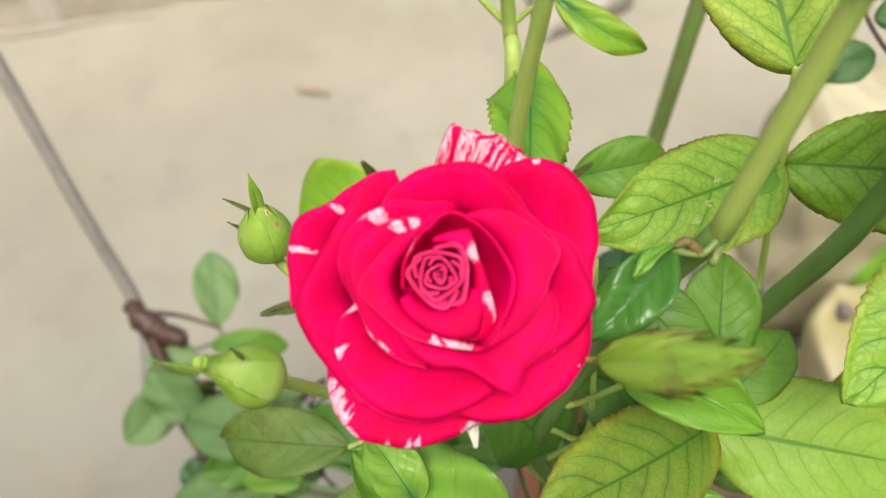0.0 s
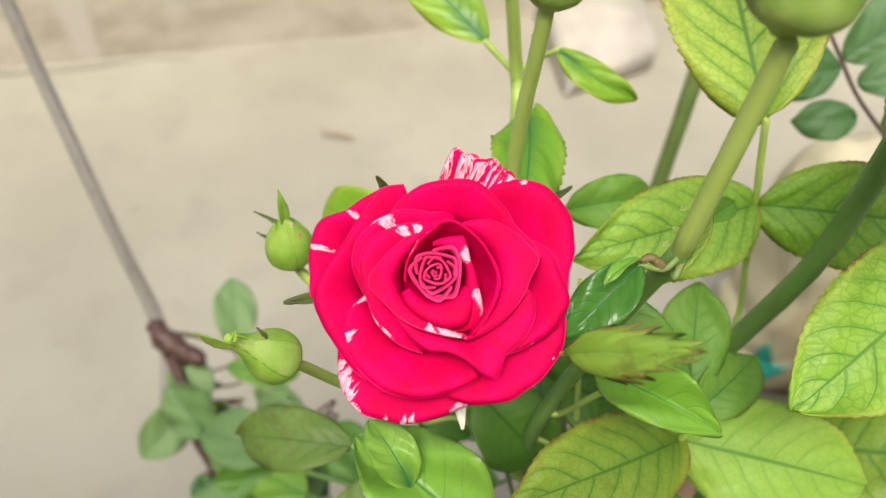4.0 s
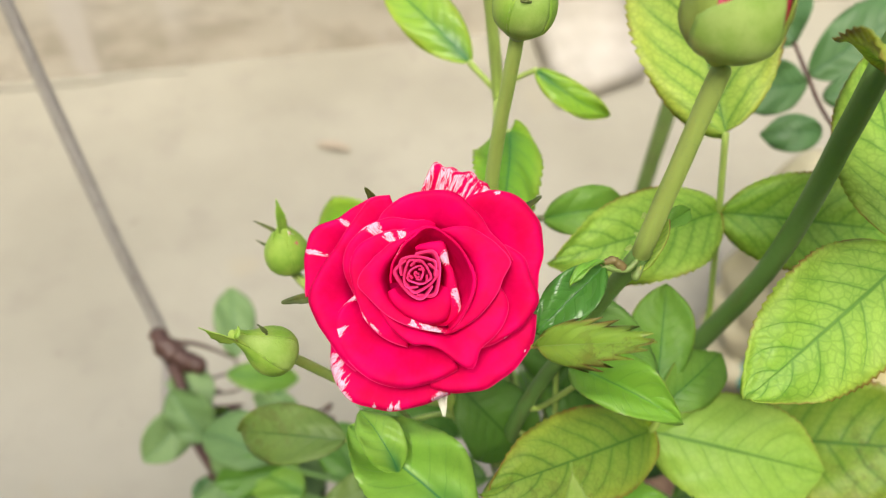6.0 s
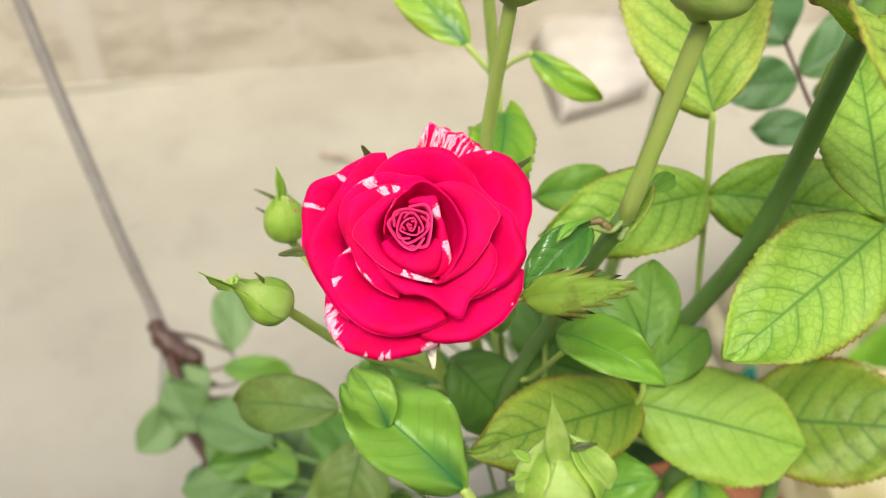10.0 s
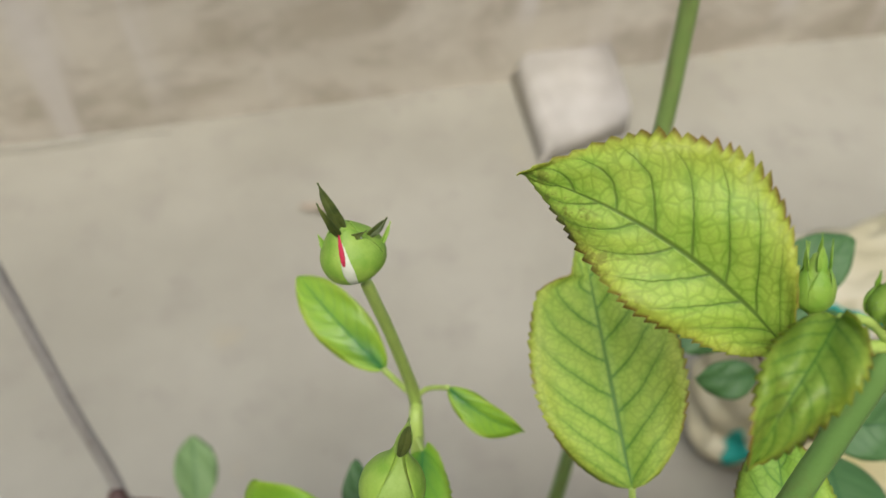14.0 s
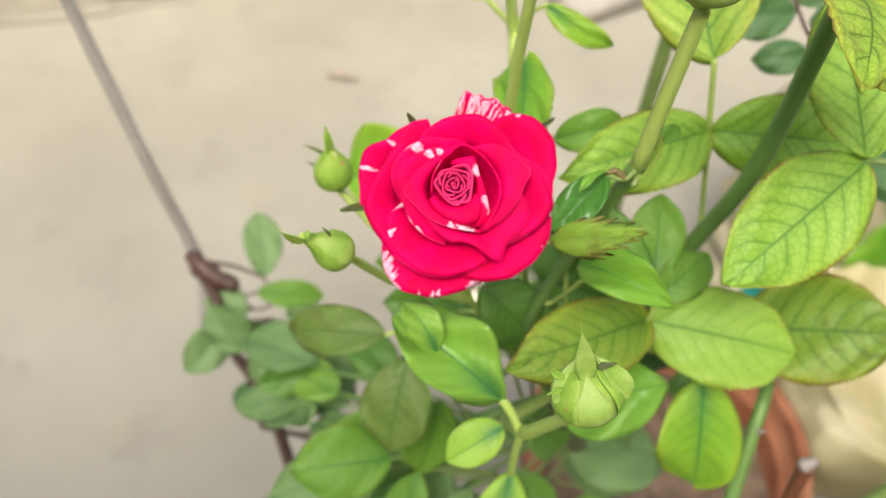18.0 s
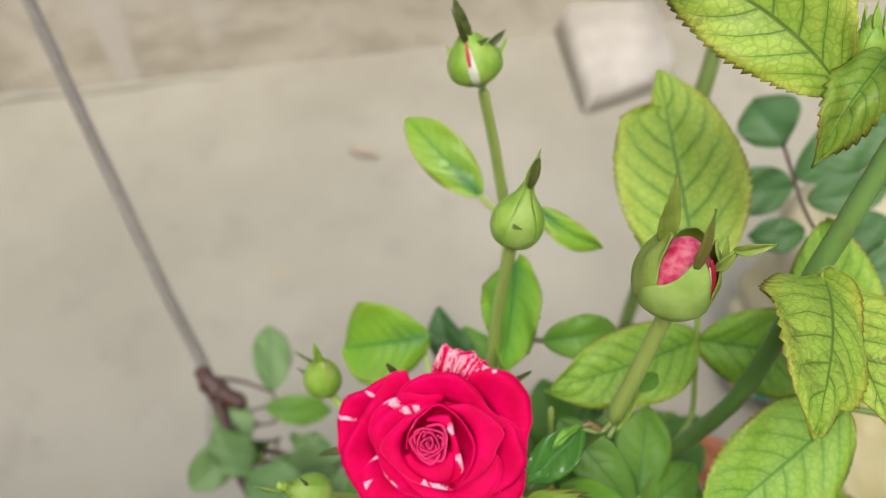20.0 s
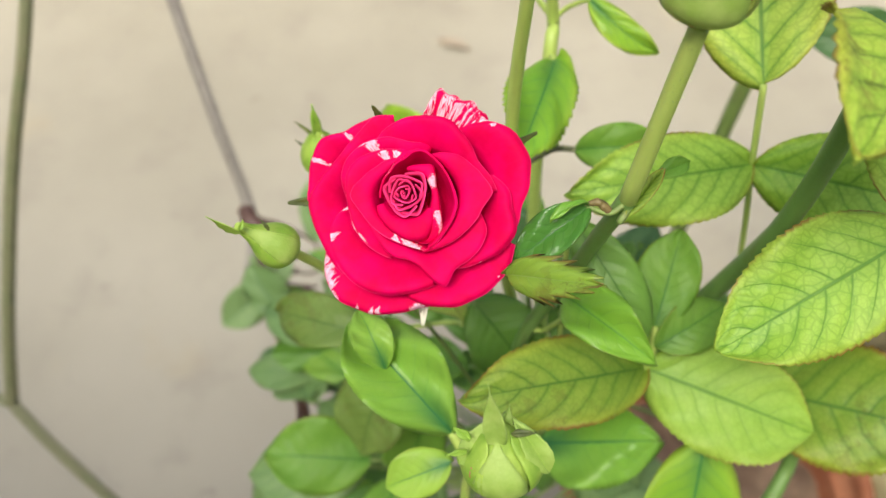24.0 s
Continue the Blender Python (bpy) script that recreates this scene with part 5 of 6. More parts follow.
bud(bush, V(0.1117, 0.1574, 1.0796), V(0.1107, 0.1637, 1.0908), 0.0036, BUD_LIME, "tiny green rose bud at the shoot tip",
    [(-90, 36, 0.8, -8, 0.55, G, 0.3), (-18, 36, 0.8, 0, 0.5, G, 0.2), (54, 40, 0.8, -5, 0.55, G, 0.2), (126, 40, 0.8, -5, 0.4, G, 0.2), (198, 36, 0.8, 5, 0.5, G, 0.2)])
bud(bush, V(0.1219, 0.1493, 1.0885), V(0.1201, 0.1523, 1.0968), 0.0044, BUD_LIME, "tiny green rose bud at the shoot tip",
    [(-90, 36, 0.8, -8, 0.55, G, 0.3), (-18, 36, 0.8, 0, 0.5, G, 0.2), (54, 40, 0.8, -5, 0.55, G, 0.2), (126, 40, 0.8, -5, 0.4, G, 0.2)])
bud(bush, V(0.1401, 0.1483, 1.0926), V(0.1443, 0.1508, 1.1017), 0.0056, BUD_LIME, "small round green rose bud on a side shoot",
    [(-90, 36, 0.8, -8, 0.4, G, 0.2), (-18, 36, 0.8, 0, 0.4, G, 0.2), (54, 40, 0.8, -5, 0.4, G, 0.2), (126, 40, 0.8, -5, 0.4, G, 0.2)])
stalk("cane", [V(0.1240, 0.1466, 1.0829), V(0.1129, 0.1460, 1.0851), V(0.1117, 0.1574, 1.0796)], [0.0014, 0.0014, 0.0012], CANE_GREEN, bush)
stalk("cane", [V(0.1240, 0.1466, 1.0829), V(0.1219, 0.1493, 1.0885)], [0.002, 0.0013], CANE_GREEN, bush)
stalk("cane", [V(0.1240, 0.1466, 1.0829), V(0.1324, 0.1471, 1.0881), V(0.1401, 0.1483, 1.0926)], [0.0024, 0.002, 0.0016], CANE_GREEN, bush)


def leaf(name_label, rachis, radius, material, leaflets):
    """A leaf of the bush: its stalk, and its leaflets as parts of it."""
    rachis = from_bark(bush, rachis)
    ob = stalk("leaf", rachis, [radius] * len(rachis), material, bush, name_label, 7)
    for base, tip, width, mat_, shape in leaflets:
        leaflet("leaflet", base, tip, width, mat_, ob, **shape)
    return ob


NODE, NODE_R, NODE_5 = V(0.0998, 0.1595, 0.9364), V(0.1348, 0.1119, 0.9742), V(0.0760, 0.0937, 0.8971)
leaf("compound leaf with three large yellowing leaflets", [V(0.1093, 0.1527, 0.8786), V(0.1070, 0.1592, 0.9008), NODE, V(0.0946, 0.1658, 0.9679)], 0.0012, CANE_GREEN, [
    (V(0.0946, 0.1658, 0.9679), V(0.0794, 0.2446, 1.0033), 0.049, LEAF_YELLOWING, dict(fold=0.24, arch=0.02, plump=0.44, full=0.62, tooth=0.1, notch=(0.76, 0.62))),
    (NODE, V(0.0389, 0.1302, 0.9417), 0.031, LEAF_LIME, dict(fold=0.16, arch=0.1, plump=0.46)),
    (NODE, V(0.1656, 0.1592, 0.9296), 0.036, LEAF_LIME, dict(fold=0.16, arch=0.1))])
leaf("compound leaf with three big lime leaflets and reddish toothed rims", [V(0.1433, 0.1225, 0.9427), NODE_R, V(0.1547, 0.1098, 0.9719)], 0.0011, CANE_OLIVE, [
    (NODE_R, V(0.0881, 0.0749, 0.9540), 0.036, LEAF_LIME, dict(fold=0.14, arch=0.06, plump=0.45)),
    (V(0.1547, 0.1098, 0.9719), V(0.2231, 0.0897, 0.9819), 0.052, LEAF_YELLOWING, dict(fold=0.1, arch=0.06, plump=0.48)),
    (NODE_R, V(0.1344, 0.1759, 0.9935), 0.031, LEAF_LIME, dict(fold=0.1, arch=0.0))])
leaf("crumpled yellow-green leaf of two leaflets with burnt rims", [V(0.112, 0.134, 1.022), V(0.1095, 0.1237, 1.0311)], 0.001, CANE_GREEN, [
    (V(0.1095, 0.1237, 1.0311), V(0.0866, 0.0604, 1.0550), 0.031, LEAF_SPOTTED, dict(fold=0.06, arch=0.05, plump=0.52, tooth=0.16, teeth=24, crumple=1.5, full=0.6, lop=0.26, notch=(0.74, 0.35), facing=(0.36, 0.22, 0.91))),
    (V(0.1095, 0.1237, 1.0311), V(0.1167, 0.0768, 1.0316), 0.025, LEAF_SPOTTED, dict(fold=0.1, arch=0.05, plump=0.52, tooth=0.12, teeth=22, crumple=1.8, full=0.6, lop=-0.35, facing=(0.02, 0.03, 1)))])
stalk("stub", [V(0.1101, 0.1246, 1.0307), V(0.1111, 0.1262, 1.0322), V(0.1110, 0.1273, 1.0334)], [0.0012, 0.0019, 0.0010], SEPAL_PALE, bush, "pale cut tip of the shoot", rough=0.3)
leaf("large yellowing leaf with dark veins and a brown toothed rim", [V(0.1240, 0.1466, 1.0829), V(0.113, 0.147, 1.078), V(0.1065, 0.1503, 1.0752)], 0.001, CANE_GREEN, [
    (V(0.1060, 0.1505, 1.0754), V(0.0503, 0.1836, 1.0926), 0.037, LEAF_SPOTTED, dict(fold=0.1, arch=0.03, tooth=0.2, teeth=27, plump=0.46, sway=0.1, full=0.8, crumple=1.5, lop=0.22))])
leaf("crumpled green leaf with a browned tip", [V(0.1240, 0.1466, 1.0829), V(0.1166, 0.1478, 1.0899), V(0.1105, 0.1476, 1.0911)], 0.001, CANE_GREEN, [
    (V(0.1105, 0.1476, 1.0911), V(0.0917, 0.1227, 1.0763), 0.016, LEAF_OLIVE, dict(fold=0.5, arch=0.25, tooth=0.3, teeth=15, crumple=4.0, plump=0.36, full=0.85, facing=(-0.3, -0.4, 1)))])
FORK = V(0.0215, 0.2100, 0.9441)
leaf("small bright green leaf beside a bud stem", [FORK, V(0.0096, 0.2159, 0.9542)], 0.0012, CANE_GREEN, [
    (V(0.0096, 0.2159, 0.9542), V(-0.0250, 0.2489, 0.9672), 0.021, LEAF_SPRIG, dict(fold=0.15, arch=0.06, teeth=18, tooth=0.04))])
leaf("small folded green leaf", [FORK, V(0.0268, 0.2102, 0.9507), V(0.0344, 0.2057, 0.9596)], 0.001, CANE_GREEN, [
    (V(0.0344, 0.2057, 0.9596), V(0.0623, 0.1957, 0.9472), 0.0115, LEAF_SPRIG, dict(fold=0.5, arch=0.1, teeth=18, tooth=0.04, crumple=2.2, sway=0.05))])
leaf("green leaf hanging below the bud stem", [V(0.0225, 0.1985, 0.9360), V(0.0257, 0.1881, 0.9444)], 0.001, CANE_GREEN, [
    (V(0.0257, 0.1881, 0.9444), V(0.0210, 0.1292, 0.9527), 0.0255, LEAF_FRESH, dict(fold=0.25, arch=0.08, plump=0.5, teeth=20, tooth=0.2, crumple=2.2))])
leaf("dark folded leaf on a short stalk", [V(0.0132, 0.1570, 0.9055), V(0.0290, 0.1603, 0.9251), V(0.0387, 0.1592, 0.9301)], 0.0012, CANE_OLD, [
    (V(0.0387, 0.1592, 0.9301), V(0.0683, 0.1671, 0.9305), 0.018, LEAF_GREEN, dict(fold=0.5, arch=0.2))])
leaf("five-leaflet leaf of lime green leaflets", [V(0.06, 0.11, 0.86), NODE_5, V(0.0762, 0.1018, 0.9126)], 0.0011, CANE_GREEN, [
    (NODE_5, V(0.1355, 0.0862, 0.8871), 0.04, LEAF_PALE, dict(fold=0.1, arch=0.05)),
    (V(0.0762, 0.1018, 0.9126), V(0.0795, 0.1321, 0.9289), 0.022, LEAF_GREEN, dict(fold=0.25, arch=0.02)),
    (V(0.0775, 0.0966, 0.9080), V(0.0996, 0.1175, 0.9104), 0.018, LEAF_GREEN, dict(fold=0.15)),
    (NODE_5, V(0.0181, 0.0567, 0.9262), 0.030, LEAF_OLIVE, dict(fold=0.18, arch=0.1, tooth=0.08))])
leaf("leaf of three lime leaflets above the clay pot", [V(0.075, 0.105, 0.86), V(0.1036, 0.1077, 0.8364), V(0.1043, 0.0819, 0.8667)], 0.0011, CANE_GREEN, [
    (V(0.1252, 0.1116, 0.8611), V(0.1815, 0.0955, 0.8885), 0.0475, LEAF_OLIVE, dict(fold=0.1, arch=0.05)),
    (V(0.1043, 0.0819, 0.8667), V(0.1079, 0.0542, 0.8202), 0.036, LEAF_FRESH, dict(fold=0.1, arch=0.05, plump=0.5, full=0.52, tooth=0.02)),
    (V(0.0449, 0.0766, 0.8470), V(0.0863, 0.0771, 0.8743), 0.036, LEAF_GLOSSY, dict(fold=0.12, arch=0.08, crumple=2.0))])
leaf("bright green curled leaflet", [V(0.04, 0.1, 0.9), V(0.0471, 0.0913, 0.9307)], 0.001, CANE_GREEN, [
    (V(0.0440, 0.0945, 0.9355), V(0.0733, 0.0735, 0.9430), 0.0175, LEAF_SHINY_LIGHT, dict(fold=0.6, arch=0.2, crumple=2.2, teeth=14, tooth=0.04))])
leaf("narrow olive leaf beside the cane", [V(0.045, 0.1, 0.88), V(0.0408, 0.1241, 0.9380)], 0.001, CANE_GREEN, [
    (V(0.0432, 0.1194, 0.9409), V(0.0728, 0.0924, 0.9232), 0.018, LEAF_DEEP, dict(fold=0.2)),
    (V(0.0460, 0.1218, 0.9216), V(0.0662, 0.0997, 0.9197), 0.012, LEAF_GREEN, dict(fold=0.2))])
leaf("dark green leaf at the cane's bend, its edge's highlight a paler strip", [V(0.0516, 0.0935, 0.9847), V(0.0457, 0.0937, 0.9859)], 0.0008, CANE_OLIVE, [
    (V(0.0463, 0.0939, 0.9858), V(0.0293, 0.0790, 0.9762), 0.0125, LEAF_SHINY, dict(fold=0.35, arch=0.06, crumple=2.2, plump=0.5, teeth=16, tooth=0.03, twist=8)),
    # narrow paler blade stands in for the sky's highlight on the folded edge
    (V(0.0458, 0.0930, 0.9884), V(0.0369, 0.0860, 0.9868), 0.0034, LEAF_SHINY_LIGHT, dict(fold=0.7, arch=0.1, crumple=2.0, teeth=10, tooth=0.02, facing=(-0.2, 0.3, 1)))])
stalk("stub", [V(0.0512, 0.0940, 0.9850), V(0.0484, 0.0948, 0.9869), V(0.0450, 0.0934, 0.9871)], [0.0013, 0.0011, 0.0006], STUB_DRY, bush, "reddish brown end of a withered stalk", rough=0.2)
leaf("small olive shoot in the cane's axil", [V(0.0550, 0.0937, 0.9818), V(0.0565, 0.0966, 0.9834)], 0.001, CANE_OLIVE, [
    (V(0.0560, 0.0949, 0.9824), V(0.0642, 0.1094, 0.9875), 0.0044, LEAF_OLIVE, dict(fold=0.6, arch=-0.06, teeth=10, tooth=0.03)),
    (V(0.0608, 0.1063, 0.9862), V(0.0707, 0.1138, 0.9867), 0.0056, LEAF_GREEN, dict(fold=0.4, arch=0.08, plump=0.62, full=0.8, teeth=12, tooth=0.08))])
leaf("toothed leafy bract beside the open rose", [V(0.0254, 0.0768, 0.9749), V(0.0292, 0.0697, 0.9844)], 0.0006, CANE_GREEN, [
    (V(0.0285, 0.0699, 0.9838), V(0.0528, 0.0616, 1.0003), 0.0108, LEAF_BRACT, dict(fold=0.4, arch=0.05, teeth=7, tooth=0.95, plump=0.34, full=1.05, crumple=2.5))])
NODE_M = V(0.0246, 0.0408, 0.9058)
leaf("young bright green leaf of three leaflets below the rose", [NODE_M, V(0.0205, 0.0462, 0.9130), V(0.0175, 0.0488, 0.9168)], 0.0018, CANE_GREEN, [
    (V(0.0175, 0.0488, 0.9168), V(-0.0214, 0.0726, 0.9323), 0.0275, LEAF_GLOSSY, dict(fold=0.3, arch=0.14, plump=0.56, teeth=20, tooth=0.05, crumple=3.8)),
    (V(-0.0058, 0.0592, 0.9322), V(-0.0177, 0.0733, 0.9406), 0.0125, LEAF_GLOSSY, dict(fold=0.3, arch=0.25, plump=0.5, teeth=12, tooth=0.04, crumple=2.5)),
    (V(0.0183, 0.0429, 0.9072), V(-0.0013, 0.0330, 0.8990), 0.016, LEAF_YOUNG, dict(fold=0.2, arch=0.06, teeth=14, tooth=0.03))])
leaf("young lime leaflet hanging at the front", [NODE_M, V(0.0234, 0.0393, 0.8931), V(0.0232, 0.0386, 0.8724)], 0.0016, CANE_GREEN, [
    (V(0.0232, 0.0386, 0.8724), V(0.0141, 0.0059, 0.8431), 0.027, LEAF_YOUNG, dict(fold=0.1, arch=0.05, plump=0.55, teeth=20, tooth=0.02))])
leaf("rounded green leaf behind the rose", [V(0.0, 0.13, 0.86), V(-0.0158, 0.1893, 0.8754)], 0.001, CANE_GREEN, [
    (V(-0.0119, 0.1855, 0.8852), V(-0.0557, 0.1872, 0.8677), 0.042, LEAF_FRESH, dict(fold=0.12, arch=0.06, plump=0.55))])
leaf("olive leaf low in the bush", [V(0.0, 0.11, 0.87), V(-0.0298, 0.0976, 0.8713)], 0.001, CANE_GREEN, [
    (V(-0.0298, 0.0976, 0.8713), V(-0.0743, 0.1075, 0.8545), 0.023, LEAF_MOTTLED, dict(fold=0.1))])
# lower foliage of the bush
stalk("cane", [CROWN, V(0.0112, 0.0872, 0.7993), V(-0.0097, 0.0868, 0.7284), V(-0.0319, 0.0795, 0.6531)], [0.003, 0.0026, 0.002, 0.0015], CANE_DARK, bush)
stalk("cane", [CROWN, V(0.0, 0.1, 0.77), V(-0.0315, 0.0761, 0.7810)], [0.002, 0.0016, 0.001], CANE_DARK, bush)
for base, tip, width, mat_, twist in (
        (V(-0.0302, 0.0721, 0.7903), V(-0.0773, 0.0624, 0.7965), 0.036, LEAF_GREEN, 0),
        (V(-0.0372, 0.0779, 0.7586), V(-0.0964, 0.0641, 0.7506), 0.036, LEAF_DULL, 0),
        (V(-0.0210, 0.0952, 0.8520), V(-0.0288, 0.0654, 0.8215), 0.032, LEAF_MOTTLED, 20),
        (V(-0.0170, 0.0740, 0.7677), V(-0.0314, 0.0491, 0.7404), 0.022, LEAF_GREEN, 0),
        (V(-0.0080, 0.0965, 0.8054), V(-0.0184, 0.0740, 0.7677), 0.03, LEAF_GREEN, -20),
        (V(-0.0033, 0.0868, 0.7283), V(-0.0278, 0.0581, 0.6869), 0.034, LEAF_DULL, 0),
        (V(0.0099, 0.0741, 0.7438), V(-0.0084, 0.0466, 0.7031), 0.022, LEAF_DULL, 10),
        (V(0.0373, 0.1048, 0.7628), V(0.0617, 0.1029, 0.7377), 0.03, LEAF_DEEP, 0),
        (V(0.0378, 0.0895, 0.7295), V(0.0477, 0.0633, 0.7011), 0.034, LEAF_DEEP, 0),
        (V(0.0306, 0.0618, 0.7594), V(0.0187, 0.0328, 0.7295), 0.03, LEAF_GREEN, 10),
        (V(0.0703, 0.1167, 0.6990), V(0.1297, 0.1260, 0.6686), 0.05, LEAF_DULL, 0),
        (V(0.0695, 0.1321, 0.6732), V(0.1203, 0.1148, 0.6381), 0.04, LEAF_DULL, 10),
        (V(0.1105, 0.1087, 0.6226), V(0.0776, 0.0908, 0.6117), 0.026, LEAF_GREEN, 0),
        (V(-0.0237, 0.0356, 0.7200), V(-0.0360, 0.0126, 0.7056), 0.03, LEAF_YOUNG, 0),
        (V(0.0448, 0.0526, 0.6825), V(0.0380, 0.0218, 0.6633), 0.03, LEAF_GREEN, 0),
        (V(-0.0107, 0.0414, 0.6880), V(0.0085, 0.0140, 0.6705), 0.03, LEAF_DEEP, 0),
        (V(0.0291, 0.1253, 0.8883), V(0.0273, 0.1422, 0.8989), 0.012, LEAF_GREEN, 0),
        (V(-0.0138, 0.1045, 0.8932), V(-0.0171, 0.1141, 0.8993), 0.013, LEAF_GREEN, 0),
        (V(0.1015, 0.1212, 0.6424), V(0.1541, 0.1438, 0.5969), 0.02, LEAF_DULL, 0),
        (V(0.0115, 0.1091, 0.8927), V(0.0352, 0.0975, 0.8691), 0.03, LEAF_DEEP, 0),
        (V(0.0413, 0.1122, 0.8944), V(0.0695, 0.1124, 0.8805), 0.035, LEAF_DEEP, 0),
        (V(0.0703, 0.1167, 0.7490), V(0.0997, 0.1060, 0.7286), 0.03, LEAF_DULL, 0)):
    mid = (base + tip) / 2
    hub = CROWN + V(0, 0, -0.06) + (mid - CROWN) * 0.35
    leaf("green leaf low inside the bush", [hub, base.lerp(hub, 0.4) + V(0, 0, 0.006), base], 0.0009, CANE_OLIVE, [(base, tip, width, mat_, dict(fold=0.12, arch=0.06, twist=twist))])
# leaves filling the bush's underside, darker greens standing in for the shade there
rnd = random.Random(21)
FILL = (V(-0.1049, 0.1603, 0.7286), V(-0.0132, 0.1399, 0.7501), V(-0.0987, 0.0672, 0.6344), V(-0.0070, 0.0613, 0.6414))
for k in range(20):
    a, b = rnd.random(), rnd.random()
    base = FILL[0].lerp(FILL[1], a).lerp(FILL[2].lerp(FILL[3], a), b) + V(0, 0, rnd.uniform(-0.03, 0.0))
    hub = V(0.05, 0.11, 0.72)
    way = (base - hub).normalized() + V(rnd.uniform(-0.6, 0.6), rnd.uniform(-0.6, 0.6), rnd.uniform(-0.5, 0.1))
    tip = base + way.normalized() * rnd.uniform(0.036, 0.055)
    leaf("leaf under the bush in greens darkened for shade", [hub, hub.lerp(base, 0.6) + V(0, 0, 0.01), base], 0.0008, CANE_DARK, [(base, tip, rnd.uniform(0.024, 0.034), (LEAF_DULL, LEAF_DEEP, LEAF_DULL, LEAF_GREEN)[k % 4], dict(fold=0.12, arch=0.06, twist=rnd.uniform(-25, 25), teeth=18, tooth=0.04))])
# more leaves, deep greens putting the shade inside the bush into colour
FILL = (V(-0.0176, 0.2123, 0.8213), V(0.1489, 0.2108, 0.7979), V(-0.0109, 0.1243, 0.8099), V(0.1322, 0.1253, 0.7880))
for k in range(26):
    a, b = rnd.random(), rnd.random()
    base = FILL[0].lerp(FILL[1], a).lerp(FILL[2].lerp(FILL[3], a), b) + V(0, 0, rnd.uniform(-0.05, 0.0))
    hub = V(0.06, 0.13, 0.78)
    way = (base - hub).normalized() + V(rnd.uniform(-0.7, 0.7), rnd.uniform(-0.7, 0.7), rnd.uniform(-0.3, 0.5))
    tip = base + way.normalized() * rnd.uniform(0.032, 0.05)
    leaf("leaf deep inside the bush in greens darkened for shade", [hub, hub.lerp(base, 0.6) + V(0, 0, 0.01), base], 0.0009, CANE_DARK, [(base, tip, rnd.uniform(0.02, 0.03), (LEAF_DEEP, LEAF_DEEP, LEAF_DARK, LEAF_GREEN)[k % 4], dict(fold=0.2, arch=0.08, twist=rnd.uniform(-35, 35), teeth=18, tooth=0.04))])

# dark leaf of seven leaflets behind the big cane
spine = [V(0.2062, 0.2211, 0.8781), V(0.1913, 0.2351, 0.8874), V(0.1779, 0.2636, 0.8946), V(0.1741, 0.2870, 0.8984), V(0.1718, 0.3087, 0.9010)]
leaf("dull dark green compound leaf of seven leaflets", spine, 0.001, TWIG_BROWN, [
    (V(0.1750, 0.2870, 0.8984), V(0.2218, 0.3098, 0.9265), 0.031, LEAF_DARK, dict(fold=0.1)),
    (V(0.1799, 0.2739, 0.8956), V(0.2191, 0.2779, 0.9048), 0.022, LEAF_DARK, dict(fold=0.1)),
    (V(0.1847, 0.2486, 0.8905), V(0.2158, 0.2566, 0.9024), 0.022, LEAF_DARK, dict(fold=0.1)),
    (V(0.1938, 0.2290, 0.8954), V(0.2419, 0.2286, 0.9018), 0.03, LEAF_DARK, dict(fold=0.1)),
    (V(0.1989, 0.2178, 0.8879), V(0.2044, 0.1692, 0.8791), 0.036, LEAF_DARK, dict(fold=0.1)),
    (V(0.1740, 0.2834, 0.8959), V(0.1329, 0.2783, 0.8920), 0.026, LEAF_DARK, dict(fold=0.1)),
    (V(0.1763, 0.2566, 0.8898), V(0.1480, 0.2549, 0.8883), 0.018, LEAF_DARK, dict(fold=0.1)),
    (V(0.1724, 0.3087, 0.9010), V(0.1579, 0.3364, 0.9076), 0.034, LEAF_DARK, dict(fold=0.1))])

# ---- the second, duller rose plant ----
BASE2 = V(-0.10, 0.03, 0.25)
other = thing("rose_plant", BASE2, "dull-leaved rose plant with a long dead grey cane", "rose plant")
KNOT = V(-0.217, 0.300, 0.611)
stalk("cane", [BASE2 - V(0, 0, 0.01), V(-0.115, 0.09, 0.4), V(-0.1358, 0.1696, 0.5930), V(-0.1789, 0.2275, 0.5945), V(-0.1954, 0.2631, 0.6053), KNOT], [0.006, 0.0055, 0.0045, 0.004, 0.004, 0.006], TWIG_BROWN, other, "thin brown cane")
stalk("cane", [V(-0.2028, 0.2452, 0.6000), KNOT, V(-0.245, 0.34, 0.682), V(-0.285, 0.40, 0.79), V(-0.345, 0.495, 1.0), V(-0.40, 0.585, 1.2)], [0.004, 0.005, 0.0048, 0.0046, 0.0042, 0.0036], CANE_GREY, other, "long bare grey dead cane")
stalk("knot", [V(-0.2206, 0.2998, 0.6228), V(-0.2060, 0.2871, 0.6146), V(-0.1832, 0.2793, 0.6094)], [0.006, 0.0095, 0.006], TWIG_BROWN, other, "dark knotted joint", rough=0.3)
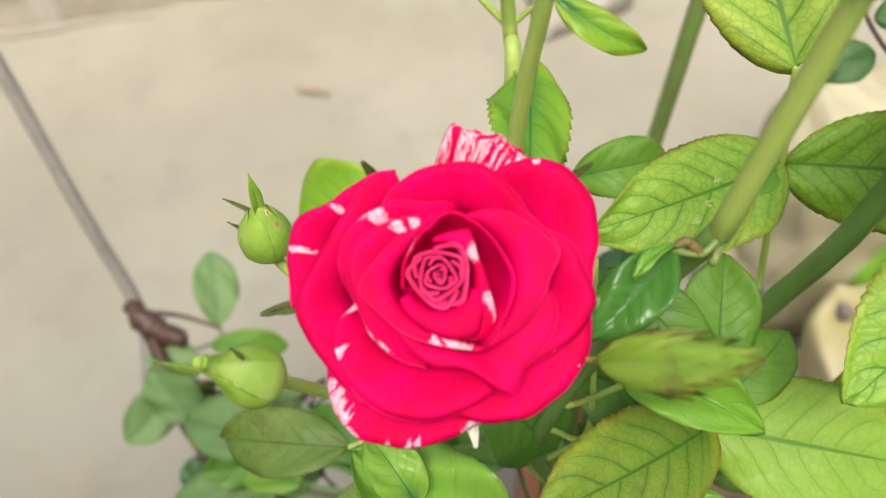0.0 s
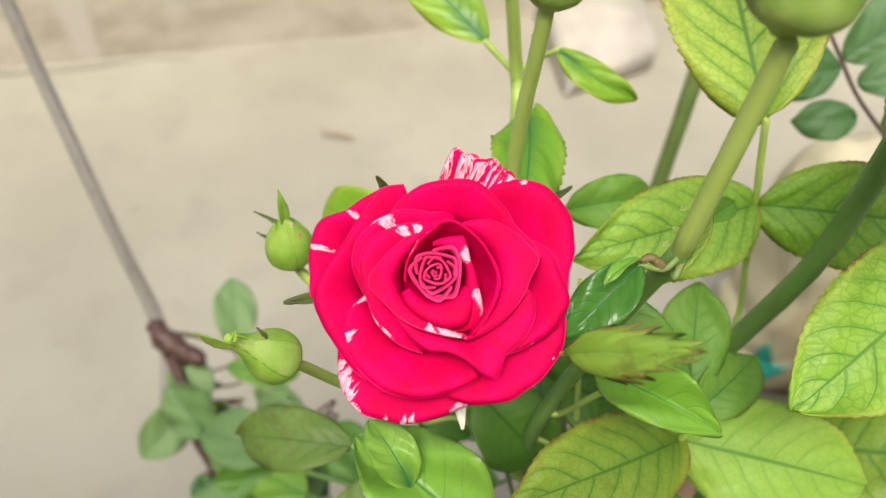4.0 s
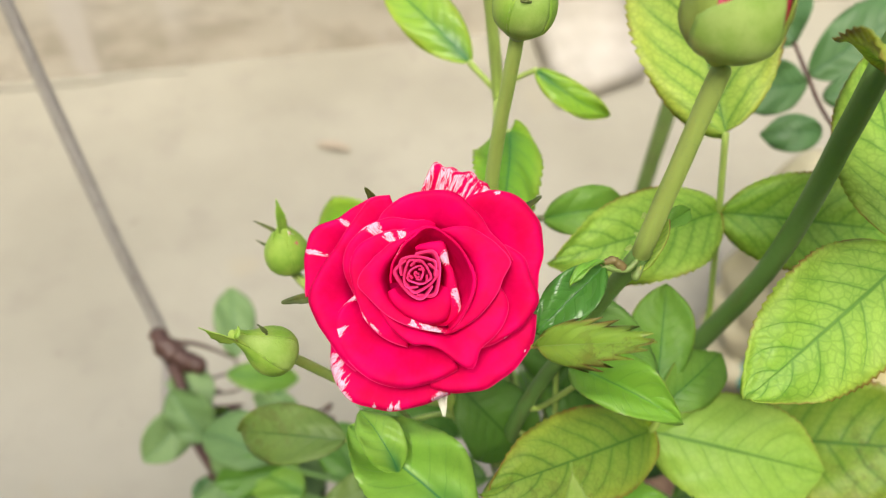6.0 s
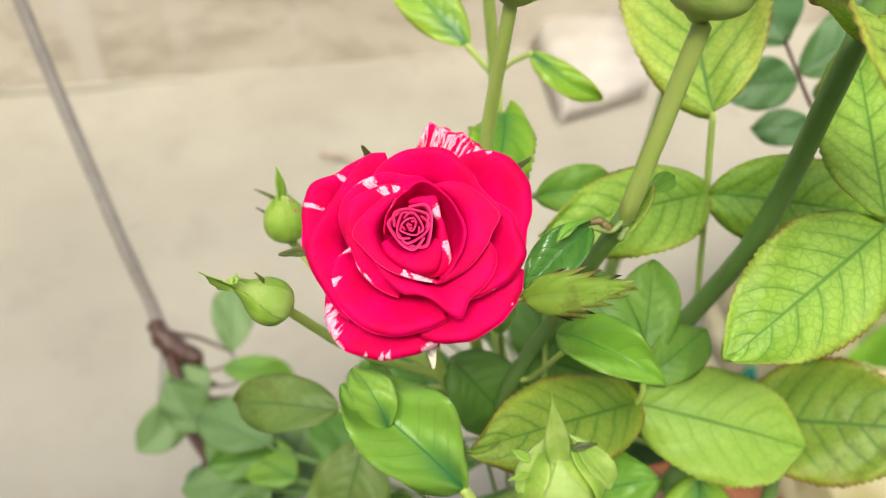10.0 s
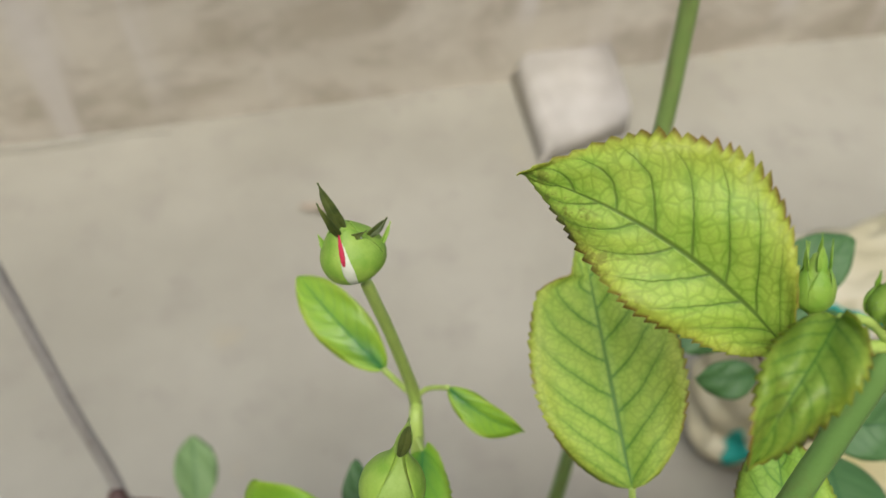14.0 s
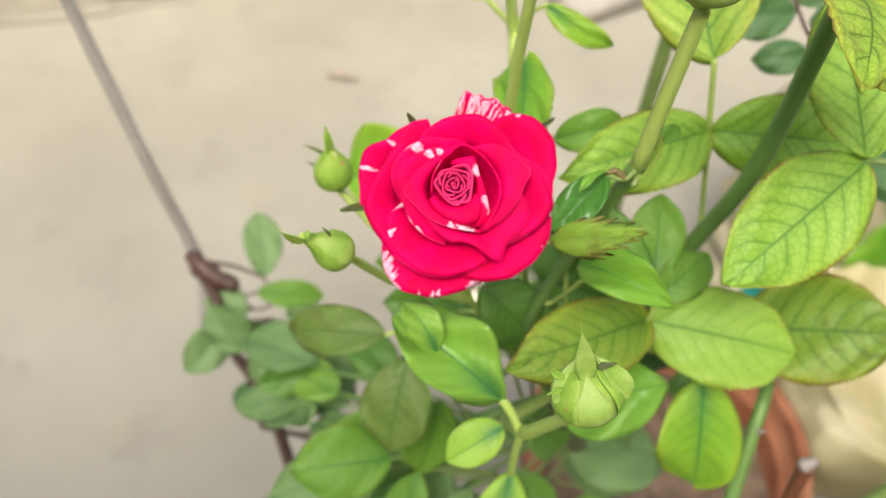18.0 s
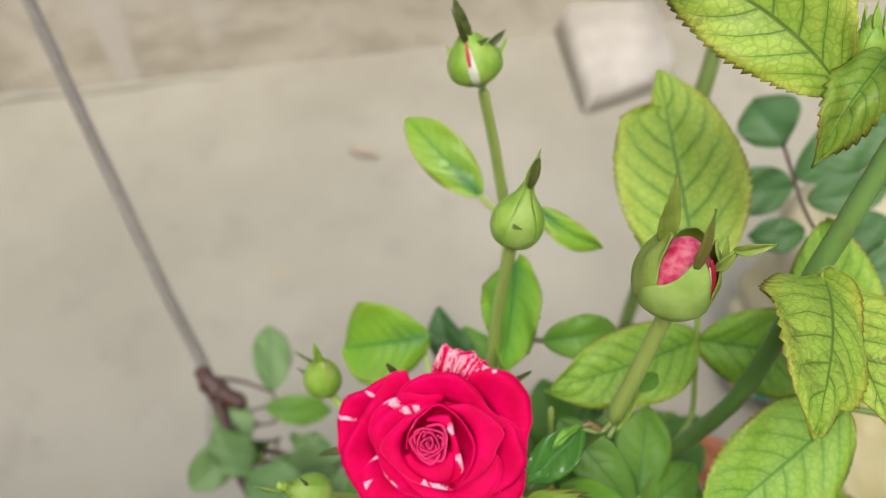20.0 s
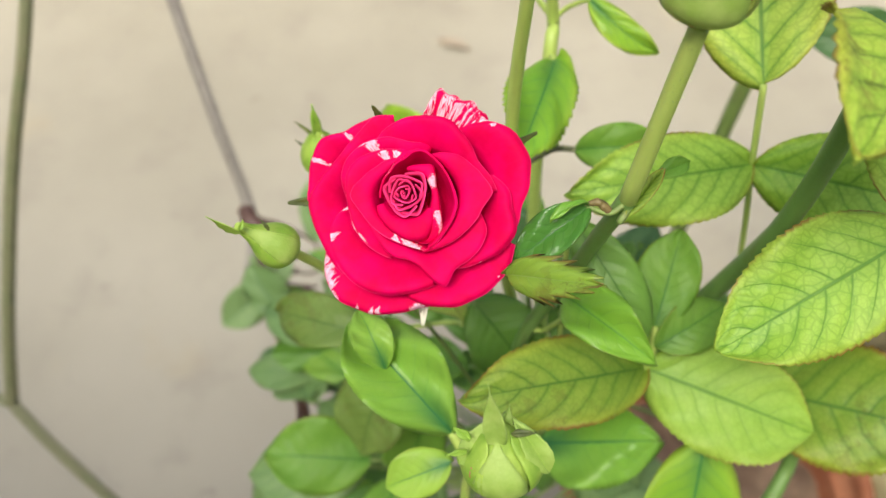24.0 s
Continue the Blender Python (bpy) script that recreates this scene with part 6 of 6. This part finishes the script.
for base, tip, width, mat_ in (
        (V(-0.1674, 0.3048, 0.5839), V(-0.1781, 0.3580, 0.6057), 0.034, LEAF_DULL),
        (V(-0.1849, 0.2587, 0.5906), V(-0.2193, 0.2162, 0.5761), 0.034, LEAF_DULL),
        (V(-0.2078, 0.2840, 0.6068), V(-0.1780, 0.2528, 0.5868), 0.034, LEAF_DULL),
        (V(-0.1591, 0.2516, 0.5976), V(-0.1820, 0.2324, 0.5858), 0.018, LEAF_YOUNG),
        (V(-0.1225, 0.2310, 0.6314), V(-0.1484, 0.1876, 0.6045), 0.042, LEAF_DULL),
        (V(-0.0852, 0.2103, 0.6653), V(-0.1262, 0.2102, 0.6420), 0.035, LEAF_DULL),
        (V(-0.0777, 0.1968, 0.6803), V(-0.0935, 0.1511, 0.6517), 0.034, LEAF_DULL),
        (V(-0.1555, 0.1994, 0.6002), V(-0.1613, 0.1732, 0.5955), 0.026, LEAF_DARK),
        (V(-0.1054, 0.1022, 0.6211), V(-0.1316, 0.0763, 0.6169), 0.034, LEAF_DARK),
        (V(-0.0993, 0.1004, 0.6317), V(-0.0693, 0.0812, 0.6311), 0.03, LEAF_DARK),
        (V(-0.1718, 0.2908, 0.5812), V(-0.1185, 0.3005, 0.5614), 0.026, LEAF_GREEN),
        (V(-0.1335, 0.2392, 0.5889), V(-0.1572, 0.2085, 0.5639), 0.03, LEAF_DULL)):
    path = from_bark(other, [base + (base - tip) * 0.35 + V(0, 0, -0.01), base])
    ob = stalk("leaf", path, [0.001] * len(path), TWIG_BROWN, other, "dull green rounded leaf", 6)
    leaflet("leaflet", base, tip, width, mat_, ob, fold=0.1, arch=0.04, plump=0.52, teeth=16, tooth=0.02)
rnd = random.Random(5)
NEST = (V(-0.1817, 0.2670, 0.6075), V(-0.0848, 0.2276, 0.6525), V(-0.1486, 0.1696, 0.5931), V(-0.0643, 0.1288, 0.6255))
for k in range(12):
    a, b = rnd.random(), rnd.random()
    base = NEST[0].lerp(NEST[1], a).lerp(NEST[2].lerp(NEST[3], a), b) + V(0, 0, rnd.uniform(-0.02, 0.02))
    way = V(rnd.uniform(-0.6, 0.8), rnd.uniform(-0.8, 0.8), rnd.uniform(-0.5, 0.4)).normalized()
    tip = base + way * rnd.uniform(0.035, 0.05)
    ob = stalk("leaf", [base - way * 0.02 + V(0, 0, -0.012), base], [0.0012, 0.001], TWIG_BROWN, other, "dull green rounded leaf", 6)
    leaflet("leaflet", base, tip, rnd.uniform(0.028, 0.038), LEAF_DARK if k % 4 == 0 else LEAF_DULL, ob, fold=0.1, arch=0.04, plump=0.52, teeth=16, tooth=0.02, twist=rnd.uniform(-30, 30))
    near = V(-0.217, 0.300, 0.611).lerp(V(-0.115, 0.09, 0.4), rnd.uniform(0.1, 0.5))
    stalk("twig", [near, near.lerp(base, 0.5) + V(0, 0, -0.004), base - way * 0.02 + V(0, 0, -0.012)], [0.0016, 0.0014, 0.001], TWIG_BROWN, other, "", 6)
for a, b in ((KNOT, V(-0.1675, 0.3040, 0.5834)), (V(-0.1789, 0.2275, 0.5945), V(-0.1183, 0.2273, 0.6291)), (V(-0.1358, 0.1696, 0.5930), V(-0.0974, 0.1799, 0.6463)), (V(-0.1358, 0.1696, 0.5930), V(-0.1034, 0.1028, 0.6214))):
    stalk("twig", [a, (a + b) / 2 + V(0, 0, 0.008), b], [0.002, 0.0016, 0.001], TWIG_BROWN, other, "", 7)

# bare forked stem of a third plant
third = thing("bare_stem", V(-0.40, -0.02, 0.0), "bare forked green-grey stem without leaves", "plant")
FORK3 = V(-0.4333, 0.1476, 0.4608)
stalk("stem", [V(-0.33, -0.06, 0.0), V(-0.29, 0.0, 0.2), V(-0.2651, 0.0788, 0.3446), V(-0.3310, 0.0961, 0.3770), V(-0.3920, 0.1242, 0.4267), FORK3], [0.006, 0.006, 0.0055, 0.0055, 0.0055, 0.0055], CANE_OLD, third)
stalk("branch", [FORK3, V(-0.4250, 0.2004, 0.5393), V(-0.4035, 0.2787, 0.6548), V(-0.3717, 0.3372, 0.7565), V(-0.3551, 0.4001, 0.8515)], [0.006, 0.0058, 0.0056, 0.005, 0.0045], CANE_OLD, third)
stalk("branch", [FORK3, V(-0.4783, 0.1530, 0.4720), V(-0.5375, 0.1486, 0.5035)], [0.005, 0.0045, 0.004], CANE_OLD, third)

# stone and weeds beside the pot
bm = tube([V(-0.09, -0.03, 0.02), V(0.02, 0.0, 0.03), V(0.13, 0.03, 0.02)], [0.028, 0.036, 0.03], 16, 8, 0.1, 4)
stone = part("stone", bm, STONE, None, "", V(0.5604, 0.2487, 0.0200))
tagged(stone, "long grey stone lying beside the clay pot", "stone")
WEED = V(0.6574, 0.2399, 0.0000)
weed = thing("weed", WEED, "low bright green weed growing beside the sack", "weed")
rnd = random.Random(8)
for k in range(34):
    a = rnd.uniform(0, 6.3)
    b = WEED + V(rnd.uniform(0.01, 0.06) * math.cos(a), rnd.uniform(0.01, 0.06) * math.sin(a), rnd.uniform(0.02, 0.13))
    stem = stalk("stem", [WEED, WEED.lerp(b, 0.5) + V(0, 0, 0.012), b], [0.0016, 0.0013, 0.001], CANE_GREEN, weed, "", 6)
    leaflet("leaf", b, b + V(0.055 * math.cos(a), 0.055 * math.sin(a), rnd.uniform(-0.015, 0.02)), rnd.uniform(0.022, 0.034), LEAF_GREEN if k % 3 else LEAF_YOUNG, stem, facing=(0, -0.3, 1))
